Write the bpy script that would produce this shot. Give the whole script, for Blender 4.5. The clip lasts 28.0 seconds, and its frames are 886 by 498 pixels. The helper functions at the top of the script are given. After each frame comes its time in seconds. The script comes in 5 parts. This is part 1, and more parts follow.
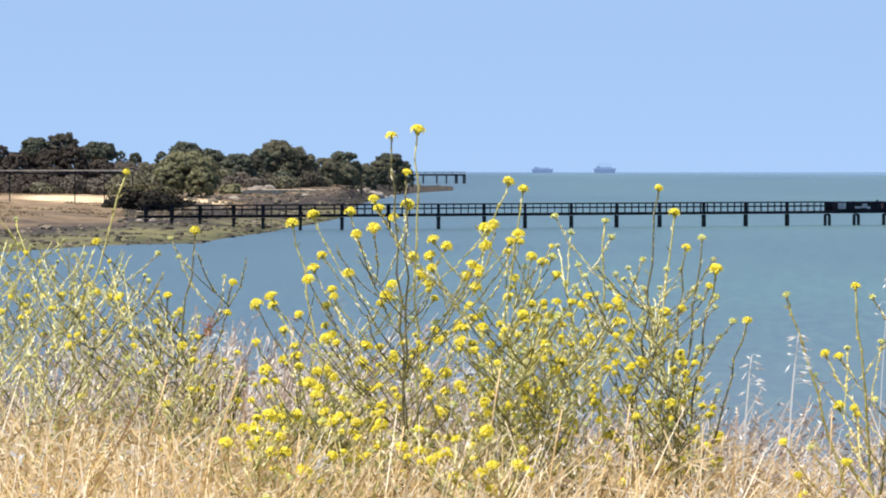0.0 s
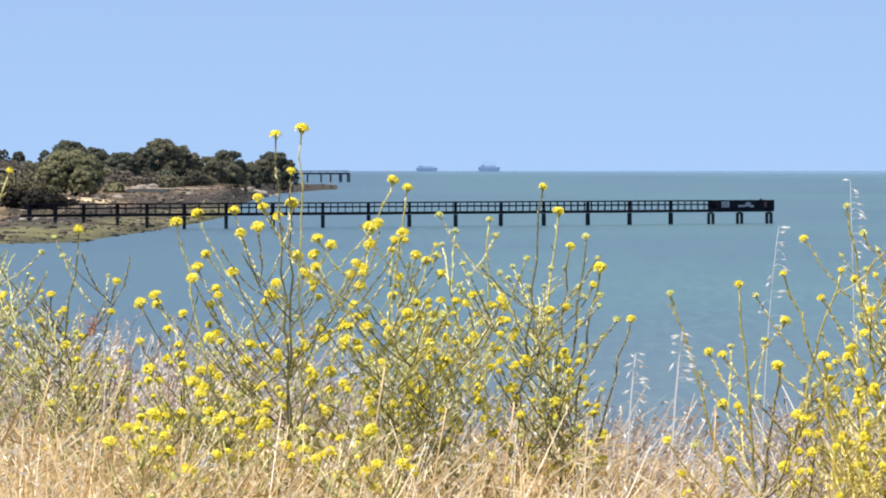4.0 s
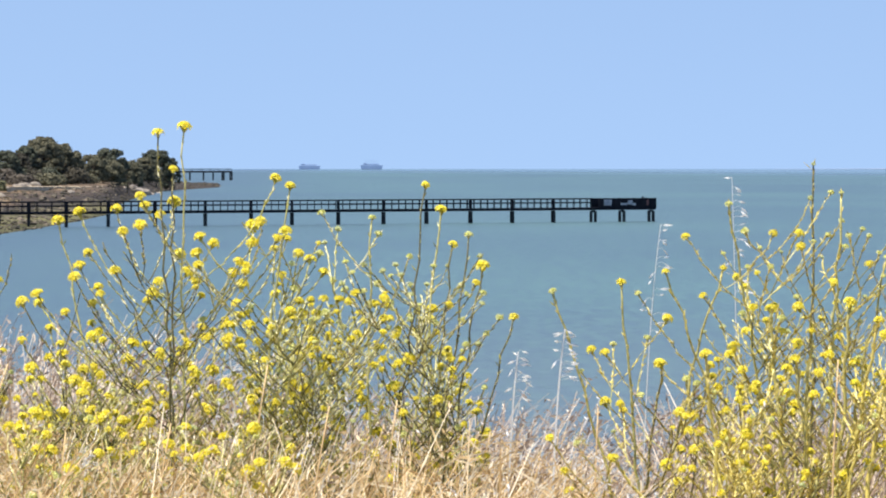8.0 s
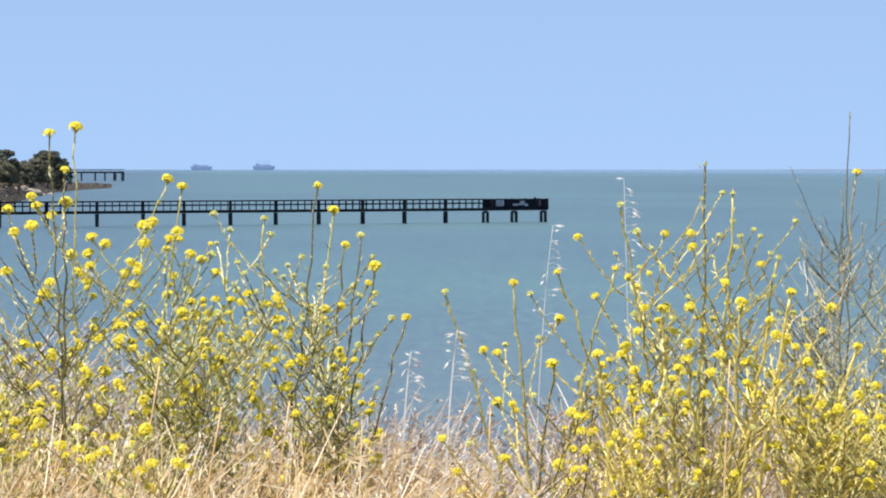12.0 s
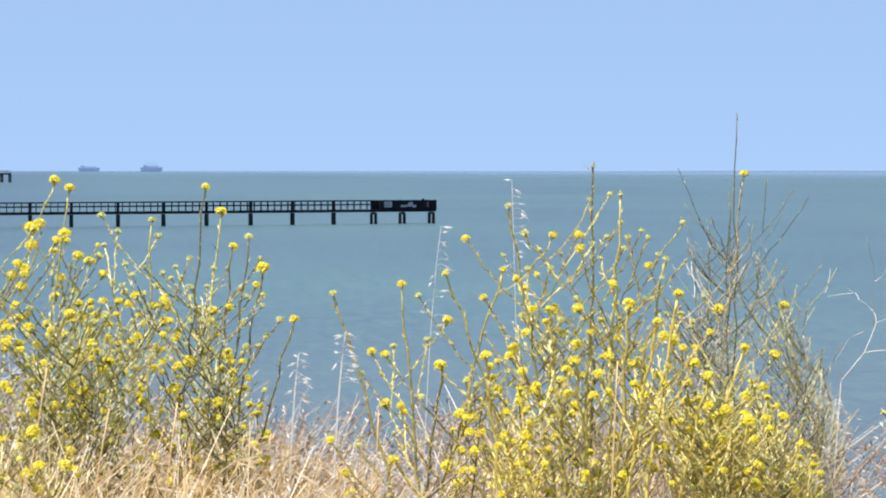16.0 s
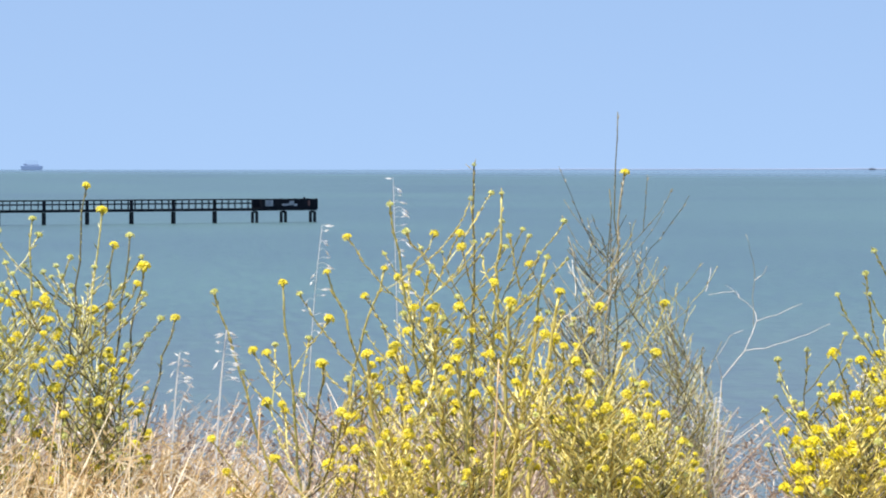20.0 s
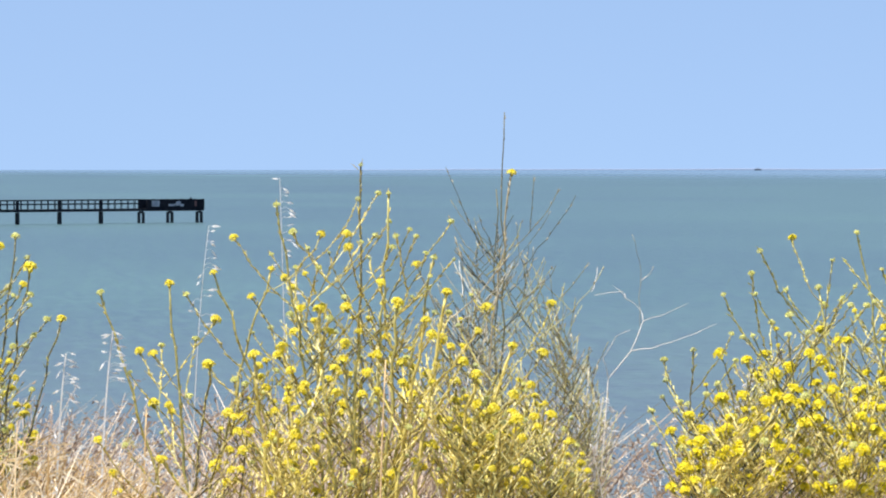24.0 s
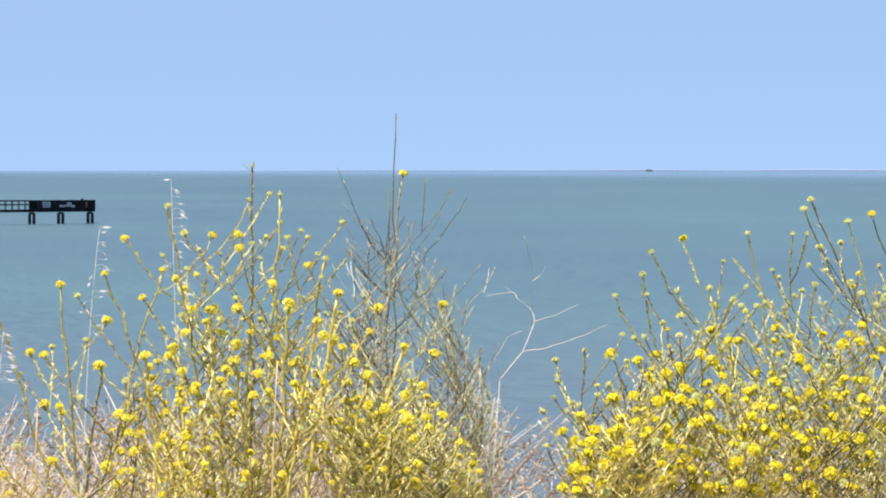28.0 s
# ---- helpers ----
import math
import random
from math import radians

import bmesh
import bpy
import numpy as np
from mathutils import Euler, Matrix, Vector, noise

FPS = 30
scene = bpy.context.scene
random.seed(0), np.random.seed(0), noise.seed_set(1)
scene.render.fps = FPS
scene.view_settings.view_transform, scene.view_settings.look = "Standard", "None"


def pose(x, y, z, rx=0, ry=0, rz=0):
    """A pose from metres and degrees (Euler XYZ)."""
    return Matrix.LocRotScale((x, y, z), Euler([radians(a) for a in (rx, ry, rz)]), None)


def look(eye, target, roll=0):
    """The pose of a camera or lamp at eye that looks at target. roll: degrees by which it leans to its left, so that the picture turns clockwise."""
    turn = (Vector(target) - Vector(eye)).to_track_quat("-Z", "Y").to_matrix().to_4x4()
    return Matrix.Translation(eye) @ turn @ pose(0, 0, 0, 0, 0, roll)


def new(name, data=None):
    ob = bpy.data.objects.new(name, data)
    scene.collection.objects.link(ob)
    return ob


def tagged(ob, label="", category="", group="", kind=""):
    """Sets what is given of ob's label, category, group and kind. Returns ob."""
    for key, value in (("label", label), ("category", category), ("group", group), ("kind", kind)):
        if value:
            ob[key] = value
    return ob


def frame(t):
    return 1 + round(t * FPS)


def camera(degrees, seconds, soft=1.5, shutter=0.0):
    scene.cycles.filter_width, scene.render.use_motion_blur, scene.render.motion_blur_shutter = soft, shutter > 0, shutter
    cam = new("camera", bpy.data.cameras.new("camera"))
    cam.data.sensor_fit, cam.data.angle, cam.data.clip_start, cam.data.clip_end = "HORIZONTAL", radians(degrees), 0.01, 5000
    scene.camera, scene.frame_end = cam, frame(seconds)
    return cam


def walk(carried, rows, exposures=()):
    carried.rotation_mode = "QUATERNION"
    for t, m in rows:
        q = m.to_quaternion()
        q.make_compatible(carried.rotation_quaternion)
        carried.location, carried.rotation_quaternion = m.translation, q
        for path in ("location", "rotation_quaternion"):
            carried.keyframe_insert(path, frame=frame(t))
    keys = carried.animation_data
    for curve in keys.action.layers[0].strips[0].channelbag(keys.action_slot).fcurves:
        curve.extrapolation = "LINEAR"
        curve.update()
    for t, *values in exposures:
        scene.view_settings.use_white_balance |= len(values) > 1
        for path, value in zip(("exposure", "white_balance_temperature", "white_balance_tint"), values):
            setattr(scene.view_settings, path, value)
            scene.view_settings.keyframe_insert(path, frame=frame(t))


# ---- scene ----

# ---- camera: held at one spot on top of a low bluff, panning slowly to the right ----
LENS = math.degrees(2 * math.atan(784 / 7000))
EYE = Vector((0.0, 0.0, 7.4))
cam = camera(LENS, 28.0, soft=2.0)
# seconds, heading to the right of +y and tilt, in degrees
PAN = [
    (0, -1.236, -1.198), (0.5, -1.043, -1.201), (1, -0.834, -1.204), (1.5, -0.624, -1.208), (2, -0.425, -1.210), (2.5, -0.210, -1.211),
    (3, -0.001, -1.213), (3.5, 0.219, -1.213), (5.5, 1.095, -1.239), (6, 1.317, -1.241), (6.5, 1.531, -1.244), (7, 1.729, -1.245),
    (7.5, 1.931, -1.245), (8, 2.139, -1.244), (8.5, 2.341, -1.244), (9, 2.543, -1.244), (9.5, 2.752, -1.245), (10, 2.954, -1.245),
    (10.5, 3.154, -1.244), (11, 3.355, -1.241), (11.5, 3.530, -1.239), (13.5, 4.265, -1.219), (14, 4.482, -1.217), (14.5, 4.681, -1.215),
    (15, 4.898, -1.214), (15.5, 5.107, -1.214), (16, 5.320, -1.215), (16.5, 5.535, -1.216), (17, 5.748, -1.219), (17.5, 5.948, -1.219),
    (18, 6.161, -1.221), (18.5, 6.387, -1.224), (19, 6.600, -1.228), (19.5, 6.815, -1.231), (20, 7.040, -1.235), (20.5, 7.253, -1.237),
    (21, 7.466, -1.238), (21.5, 7.676, -1.238), (23.5, 8.504, -1.233), (24, 8.679, -1.230), (24.5, 8.853, -1.227), (25, 9.028, -1.223),
    (25.5, 9.219, -1.223), (26, 9.427, -1.223), (26.5, 9.639, -1.223), (27, 9.839, -1.221), (27.5, 10.050, -1.219), (28, 10.249, -1.217),

]


def facing(heading, tilt):
    h, p = radians(heading), radians(tilt)
    return look(EYE, EYE + Vector((math.sin(h) * math.cos(p), math.cos(h) * math.cos(p), math.sin(p))))


walk(cam, [(t, facing(h, p)) for t, h, p in PAN], exposures=[(0, 0.6, 7050, 15), (28, 0.6, 7050, 15)])

# ---- light: clear midday sky, high sun on the left ----
SUN_UP, SUN_ROUND = radians(67), radians(238)
world = bpy.data.worlds.new("sky")
scene.world = world
world.use_nodes = True
wn = world.node_tree.nodes
sky = wn.new("ShaderNodeTexSky")
sky.sky_type = "NISHITA"
sky.sun_disc = False
sky.sun_elevation, sky.sun_rotation = SUN_UP, SUN_ROUND
sky.air_density, sky.dust_density, sky.ozone_density = 1.0, 0.1, 3.5
co = wn.new("ShaderNodeTexCoord")
mp = wn.new("ShaderNodeMapping")
mp.inputs["Location"].default_value = (0, 0, 0.23)
mp.inputs["Scale"].default_value = (1, 1, 0.65)
world.node_tree.links.new(co.outputs["Generated"], mp.inputs["Vector"])
world.node_tree.links.new(mp.outputs["Vector"], sky.inputs["Vector"])
world.node_tree.links.new(sky.outputs["Color"], wn["Background"].inputs["Color"])
wn["Background"].inputs["Strength"].default_value = 0.13
sun_data = bpy.data.lights.new("sun", "SUN")
sun_data.energy, sun_data.angle, sun_data.color = 5.3, radians(0.53), (1.0, 0.95, 0.87)
sun = new("sun", sun_data)
SUN_DIR = Vector((math.sin(SUN_ROUND) * math.cos(SUN_UP), math.cos(SUN_ROUND) * math.cos(SUN_UP), math.sin(SUN_UP)))
sun.matrix_world = look(SUN_DIR * 50, (0, 0, 0))


# ---- materials ----
def material(name, colors, rough=0.8, scale=6.0, fine=60.0, bump=0.3, island=False, spread=0.25, metal=0.0, through_light=0.0, spec=0.3, stretch=(1, 1, 1), gap=0.02):
    """Two or three colours mixed by noise at two scales, with fine relief."""
    m = bpy.data.materials.new(name)
    m.use_nodes = True
    n, k = m.node_tree.nodes, m.node_tree.links
    b = n["Principled BSDF"]
    b.inputs["Roughness"].default_value = rough
    b.inputs["Metallic"].default_value = metal
    b.inputs["Specular IOR Level"].default_value = spec
    g = n.new("ShaderNodeNewGeometry")
    mapping = n.new("ShaderNodeMapping")
    mapping.inputs["Scale"].default_value = stretch
    k.new(g.outputs["Position"], mapping.inputs["Vector"])
    big, small = n.new("ShaderNodeTexNoise"), n.new("ShaderNodeTexNoise")
    big.inputs["Scale"].default_value, small.inputs["Scale"].default_value = scale, fine
    big.inputs["Detail"].default_value, small.inputs["Detail"].default_value = 5, 3
    for node in (big, small):
        k.new(mapping.outputs["Vector"], node.inputs["Vector"])
    ramp = n.new("ShaderNodeValToRGB")
    e = ramp.color_ramp.elements
    e[0].position, e[1].position = 0.32, 0.68
    e[0].color, e[1].color = (*colors[0], 1), (*colors[-1], 1)
    if len(colors) == 3:
        e.new(0.5).color = (*colors[1], 1)
    k.new((g.outputs["Random Per Island"] if island else big.outputs["Fac"]), ramp.inputs["Fac"])
    if island:
        e[0].position, e[-1].position = 0.05, 0.95
    hsv = n.new("ShaderNodeHueSaturation")
    rng = n.new("ShaderNodeMapRange")
    rng.inputs["To Min"].default_value, rng.inputs["To Max"].default_value = 1 - spread, 1 + spread
    rng.inputs["From Min"].default_value, rng.inputs["From Max"].default_value = 0.25, 0.75
    k.new(small.outputs["Fac"], rng.inputs["Value"])
    k.new(rng.outputs["Result"], hsv.inputs["Value"])
    k.new(ramp.outputs["Color"], hsv.inputs["Color"])
    k.new(hsv.outputs["Color"], b.inputs["Base Color"])
    if bump:
        bp = n.new("ShaderNodeBump")
        bp.inputs["Strength"].default_value, bp.inputs["Distance"].default_value = bump, gap
        k.new(small.outputs["Fac"], bp.inputs["Height"])
        k.new(bp.outputs["Normal"], b.inputs["Normal"])
    if through_light:
        tr = n.new("ShaderNodeBsdfTranslucent")
        mix = n.new("ShaderNodeMixShader")
        mix.inputs["Fac"].default_value = through_light
        k.new(hsv.outputs["Color"], tr.inputs["Color"])
        k.new(b.outputs["BSDF"], mix.inputs[1])
        k.new(tr.outputs["BSDF"], mix.inputs[2])
        k.new(mix.outputs["Shader"], n["Material Output"].inputs["Surface"])
    return m


def water_material():
    m = bpy.data.materials.new("bay_water")
    m.use_nodes = True
    n, k = m.node_tree.nodes, m.node_tree.links
    b = n["Principled BSDF"]
    g = n.new("ShaderNodeNewGeometry")
    bands, ripple, chop = (n.new("ShaderNodeTexNoise") for _ in range(3))
    wide = n.new("ShaderNodeMapping")
    wide.inputs["Scale"].default_value = (0.010, 0.006, 1)
    k.new(g.outputs["Position"], wide.inputs["Vector"])
    k.new(wide.outputs["Vector"], bands.inputs["Vector"])
    bands.inputs["Scale"].default_value, bands.inputs["Detail"].default_value = 1.0, 6
    patch = n.new("ShaderNodeTexNoise")
    patch.inputs["Scale"].default_value, patch.inputs["Detail"].default_value = 1.0, 5
    tight = n.new("ShaderNodeMapping")
    tight.inputs["Scale"].default_value = (0.55, 0.045, 1)
    k.new(g.outputs["Position"], tight.inputs["Vector"])
    k.new(tight.outputs["Vector"], patch.inputs["Vector"])
    blend = n.new("ShaderNodeMix")
    blend.inputs["Factor"].default_value = 0.42
    k.new(bands.outputs["Fac"], blend.inputs["A"])
    # light and dark of small ripples is put into the base colour
    painted_ripple = n.new("ShaderNodeTexNoise")
    painted_ripple.inputs["Scale"].default_value, painted_ripple.inputs["Detail"].default_value = 1.0, 3
    fine = n.new("ShaderNodeMapping")
    fine.inputs["Scale"].default_value = (1.9, 0.26, 1)
    k.new(g.outputs["Position"], fine.inputs["Vector"])
    k.new(fine.outputs["Vector"], painted_ripple.inputs["Vector"])
    both = n.new("ShaderNodeMix")
    both.inputs["Factor"].default_value = 0.5
    k.new(patch.outputs["Fac"], both.inputs["A"])
    crisp = n.new("ShaderNodeMapRange")
    crisp.inputs["From Min"].default_value, crisp.inputs["From Max"].default_value = 0.36, 0.64
    k.new(painted_ripple.outputs["Fac"], crisp.inputs["Value"])
    k.new(crisp.outputs["Result"], both.inputs["B"])
    k.new(both.outputs["Result"], blend.inputs["B"])
    ramp = n.new("ShaderNodeValToRGB")
    e = ramp.color_ramp.elements
    e[0].position, e[1].position = 0.32, 0.68
    e[0].color, e[1].color = (0.047, 0.089, 0.120, 1), (0.077, 0.154, 0.151, 1)
    k.new(blend.outputs["Result"], ramp.inputs["Fac"])
    # base colour turns bluer towards the left, by X
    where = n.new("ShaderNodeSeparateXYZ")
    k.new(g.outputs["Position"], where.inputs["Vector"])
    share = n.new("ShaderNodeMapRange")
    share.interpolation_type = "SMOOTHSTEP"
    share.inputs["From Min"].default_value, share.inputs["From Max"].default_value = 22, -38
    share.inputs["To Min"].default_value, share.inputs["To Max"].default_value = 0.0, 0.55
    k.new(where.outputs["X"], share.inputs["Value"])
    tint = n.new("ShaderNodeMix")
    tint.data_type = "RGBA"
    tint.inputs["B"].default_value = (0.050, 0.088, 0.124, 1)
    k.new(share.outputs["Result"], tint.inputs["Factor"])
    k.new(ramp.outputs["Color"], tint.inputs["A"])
    # greyer base colour on water nearer than 230 m
    near_share = n.new("ShaderNodeMapRange")
    near_share.interpolation_type = "SMOOTHSTEP"
    near_share.inputs["From Min"].default_value, near_share.inputs["From Max"].default_value = 230, 90
    near_share.inputs["To Min"].default_value, near_share.inputs["To Max"].default_value = 0.0, 0.4
    k.new(where.outputs["Y"], near_share.inputs["Value"])
    near_grey = n.new("ShaderNodeMix")
    near_grey.data_type = "RGBA"
    near_grey.inputs["B"].default_value = (0.100, 0.122, 0.145, 1)
    k.new(near_share.outputs["Result"], near_grey.inputs["Factor"])
    k.new(tint.outputs["Result"], near_grey.inputs["A"])
    k.new(near_grey.outputs["Result"], b.inputs["Base Color"])
    # smoother far water mirrors the low sky, imitating haze near the horizon
    haze_smooth = n.new("ShaderNodeMapRange")
    haze_smooth.interpolation_type = "SMOOTHSTEP"
    haze_smooth.inputs["From Min"].default_value, haze_smooth.inputs["From Max"].default_value = 2300, 5400
    haze_smooth.inputs["To Min"].default_value, haze_smooth.inputs["To Max"].default_value = 1.0, 0.2
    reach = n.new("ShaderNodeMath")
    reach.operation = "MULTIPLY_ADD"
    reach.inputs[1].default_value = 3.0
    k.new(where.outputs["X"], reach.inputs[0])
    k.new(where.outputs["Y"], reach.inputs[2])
    k.new(reach.outputs["Value"], haze_smooth.inputs["Value"])
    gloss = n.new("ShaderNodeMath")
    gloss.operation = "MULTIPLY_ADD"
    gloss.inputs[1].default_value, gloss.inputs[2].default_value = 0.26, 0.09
    k.new(haze_smooth.outputs["Result"], gloss.inputs[0])
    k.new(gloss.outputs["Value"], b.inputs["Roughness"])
    b.inputs["Specular IOR Level"].default_value = 0.25
    stretch = n.new("ShaderNodeMapping")
    stretch.inputs["Scale"].default_value = (0.35, 1.0, 1)
    k.new(g.outputs["Position"], stretch.inputs["Vector"])
    for node, size in ((ripple, 2.2), (chop, 0.35)):
        node.inputs["Scale"].default_value, node.inputs["Detail"].default_value = size, 4
        k.new(stretch.outputs["Vector"], node.inputs["Vector"])
    add = n.new("ShaderNodeMath")
    k.new(ripple.outputs["Fac"], add.inputs[0])
    k.new(chop.outputs["Fac"], add.inputs[1])
    bp = n.new("ShaderNodeBump")
    bp.inputs["Distance"].default_value = 0.16
    k.new(add.outputs["Value"], bp.inputs["Height"])
    k.new(haze_smooth.outputs["Result"], bp.inputs["Strength"])
    k.new(bp.outputs["Normal"], b.inputs["Normal"])
    return m


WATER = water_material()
SOIL = material("dry_soil", [(0.22, 0.16, 0.09), (0.34, 0.26, 0.15)], 0.95, 1.5, 30, 0.6)


def shore_material():
    """Weed, rock, dry earth and sand, by the attribute "zone" (0 to 3), with frayed borders."""
    m = bpy.data.materials.new("shore_ground")
    m.use_nodes = True
    n, k = m.node_tree.nodes, m.node_tree.links
    b = n["Principled BSDF"]
    b.inputs["Roughness"].default_value = 0.95
    b.inputs["Specular IOR Level"].default_value = 0.2
    zone = n.new("ShaderNodeAttribute")
    zone.attribute_name = "zone"
    g = n.new("ShaderNodeNewGeometry")
    mapping = n.new("ShaderNodeMapping")
    mapping.inputs["Scale"].default_value = (0.5, 1, 1)
    k.new(g.outputs["Position"], mapping.inputs["Vector"])
    fray, fine = n.new("ShaderNodeTexNoise"), n.new("ShaderNodeTexNoise")
    fray.inputs["Scale"].default_value, fine.inputs["Scale"].default_value = 0.12, 0.9
    fray.inputs["Detail"].default_value, fine.inputs["Detail"].default_value = 7, 5
    for node in (fray, fine):
        k.new(mapping.outputs["Vector"], node.inputs["Vector"])
    shift = n.new("ShaderNodeMath")
    shift.operation = "MULTIPLY_ADD"
    shift.inputs[1].default_value, shift.inputs[2].default_value = 0.44, -0.22 + 0.02
    k.new(fray.outputs["Fac"], shift.inputs[0])
    third = n.new("ShaderNodeMath")
    third.operation = "MULTIPLY_ADD"
    third.inputs[1].default_value = 1 / 3
    k.new(zone.outputs["Fac"], third.inputs[0])
    k.new(shift.outputs["Value"], third.inputs[2])
    ramp = n.new("ShaderNodeValToRGB")
    e = ramp.color_ramp.elements
    e[0].position, e[0].color = 0.0, (0.045, 0.048, 0.030, 1)
    e[1].position, e[1].color = 1.0, (0.56, 0.45, 0.29, 1)
    for at, colour in ((0.10, (0.070, 0.072, 0.034)), (0.20, (0.125, 0.122, 0.058)), (0.30, (0.085, 0.080, 0.046)), (0.38, (0.034, 0.031, 0.026)), (0.50, (0.044, 0.036, 0.030)), (0.60, (0.085, 0.065, 0.048)),
                       (0.70, (0.16, 0.118, 0.074)), (0.80, (0.225, 0.165, 0.10)), (0.92, (0.42, 0.33, 0.21))):
        e.new(at).color = (*colour, 1)
    k.new(third.outputs["Value"], ramp.inputs["Fac"])
    hsv = n.new("ShaderNodeHueSaturation")
    span = n.new("ShaderNodeMapRange")
    span.inputs["From Min"].default_value, span.inputs["From Max"].default_value = 0.3, 0.7
    span.inputs["To Min"].default_value, span.inputs["To Max"].default_value = 0.45, 1.5
    k.new(fine.outputs["Fac"], span.inputs["Value"])
    k.new(span.outputs["Result"], hsv.inputs["Value"])
    k.new(ramp.outputs["Color"], hsv.inputs["Color"])
    k.new(hsv.outputs["Color"], b.inputs["Base Color"])
    bp = n.new("ShaderNodeBump")
    bp.inputs["Strength"].default_value, bp.inputs["Distance"].default_value = 0.7, 0.3
    k.new(fine.outputs["Fac"], bp.inputs["Height"])
    k.new(bp.outputs["Normal"], b.inputs["Normal"])
    return m


SHORE = shore_material()
SAND = material("pale_sand", [(0.32, 0.255, 0.165), (0.52, 0.44, 0.32)], 0.95, 0.3, 3.0, 0.4)
ROCK = material("shore_rock", [(0.032, 0.032, 0.024), (0.065, 0.06, 0.044), (0.15, 0.13, 0.10)], 0.95, 0.4, 3.0, 0.6, island=True, gap=0.1)
PALE_ROCK = material("pale_rock", [(0.17, 0.155, 0.13), (0.32, 0.29, 0.25)], 0.95, 0.8, 5.0, 0.6, gap=0.1)
TIMBER = material("blue_black_timber", [(0.005, 0.007, 0.012), (0.013, 0.015, 0.021)], 0.9, 0.8, 9, 0.4, spec=0.15, spread=0.35)
PILE = material("dark_pile", [(0.007, 0.010, 0.014), (0.02, 0.026, 0.030)], 0.7, 1.0, 8, 0.4)
BLEACHED = material("weathered_pale_timber", [(0.20, 0.19, 0.17), (0.36, 0.34, 0.31)], 0.9, 1.0, 8, 0.3)
PAINT = material("grey_white_paint", [(0.22, 0.24, 0.27), (0.40, 0.42, 0.45)], 0.8, 2, 12, 0.1)
REDDISH = material("faded_red_paint", [(0.10, 0.05, 0.05), (0.16, 0.08, 0.07)], 0.8, 2, 12, 0.1)
# haze is put into the hull colour, paling the ships towards blue
HAZE_HULL = material("haze_paled_hull", [(0.17, 0.275, 0.46), (0.205, 0.315, 0.50)], 0.8, 0.2, 1, 0.0, spread=0.06)
DARK_BOAT = material("dark_boat", [(0.05, 0.07, 0.10), (0.08, 0.10, 0.13)], 0.7, 0.5, 3, 0.0)
# the pale blue of the land includes the haze before it
FAR_LAND = material("haze_tinted_land", [(0.28, 0.36, 0.50), (0.31, 0.39, 0.53)], 1.0, 0.004, 0.05, 0.0, spread=0.05)
BANK_GRASS = material("bank_grass", [(0.15, 0.11, 0.065), (0.25, 0.19, 0.11), (0.42, 0.33, 0.20)], 0.9, 0.4, 2, 0.0, island=True, through_light=0.2)
BARK = material("grey_bark", [(0.10, 0.08, 0.06), (0.20, 0.17, 0.13)], 0.9, 3, 20, 0.5)
BLEACHED_BARK = material("pale_bark", [(0.20, 0.18, 0.15), (0.36, 0.33, 0.28)], 0.9, 3, 20, 0.4)
LEAF_DARK = material("cypress_foliage", [(0.062, 0.074, 0.052), (0.092, 0.106, 0.074)], 0.8, 0.4, 2, 0.0, island=True, through_light=0.15)
LEAF_OLIVE = material("olive_foliage", [(0.145, 0.150, 0.080), (0.205, 0.208, 0.115)], 0.8, 0.4, 2, 0.0, island=True, through_light=0.2)
LEAF_OLIVE_DARK = material("dull_olive_foliage", [(0.05, 0.048, 0.025), (0.12, 0.11, 0.055)], 0.8, 0.4, 2, 0.0, island=True, through_light=0.15)
LEAF_GREY = material("grey_green_foliage", [(0.100, 0.100, 0.064), (0.150, 0.148, 0.094)], 0.8, 0.4, 2, 0.0, island=True, through_light=0.15)
LEAF_BROWN = material("brown_foliage", [(0.085, 0.076, 0.062), (0.14, 0.125, 0.10)], 0.85, 0.4, 2, 0.0, island=True, through_light=0.15)
LEAF_RUST = material("rusty_dark_foliage", [(0.040, 0.034, 0.027), (0.078, 0.064, 0.050)], 0.85, 0.4, 2, 0.0, island=True, through_light=0.15)
LEAF_DARK_BROWN = material("brownish_cypress_foliage", [(0.052, 0.050, 0.038), (0.080, 0.076, 0.056)], 0.8, 0.4, 2, 0.0, island=True, through_light=0.15)
# near-black leaf colour that holds the shade under the big bush
LEAF_SHADE = material("shaded_bush_foliage", [(0.010, 0.010, 0.007), (0.024, 0.020, 0.013)], 0.85, 0.4, 2, 0.0, island=True, through_light=0.1)
PETAL = material("yellow_petal", [(0.80, 0.70, 0.03), (0.95, 0.89, 0.18)], 0.6, 20, 200, 0.0, island=True, spread=0.1, through_light=0.35)
PETAL_GOLD = material("golden_petal", [(0.76, 0.66, 0.015), (0.93, 0.86, 0.08)], 0.6, 20, 200, 0.0, island=True, spread=0.1, through_light=0.3)
BUD = material("green_yellow_bud", [(0.34, 0.35, 0.05), (0.56, 0.54, 0.10)], 0.6, 20, 200, 0.0, island=True, spread=0.1, through_light=0.2)
PALE_BUD = material("pale_green_bud", [(0.36, 0.43, 0.15), (0.66, 0.70, 0.38)], 0.6, 20, 200, 0.0, island=True, spread=0.1, through_light=0.2)
STEM_MIXED = material("grey_green_stem", [(0.10, 0.105, 0.035), (0.31, 0.31, 0.095), (0.64, 0.62, 0.28)], 0.5, 9, 120, 0.2, island=True, spec=0.5, spread=0.3, gap=0.001)
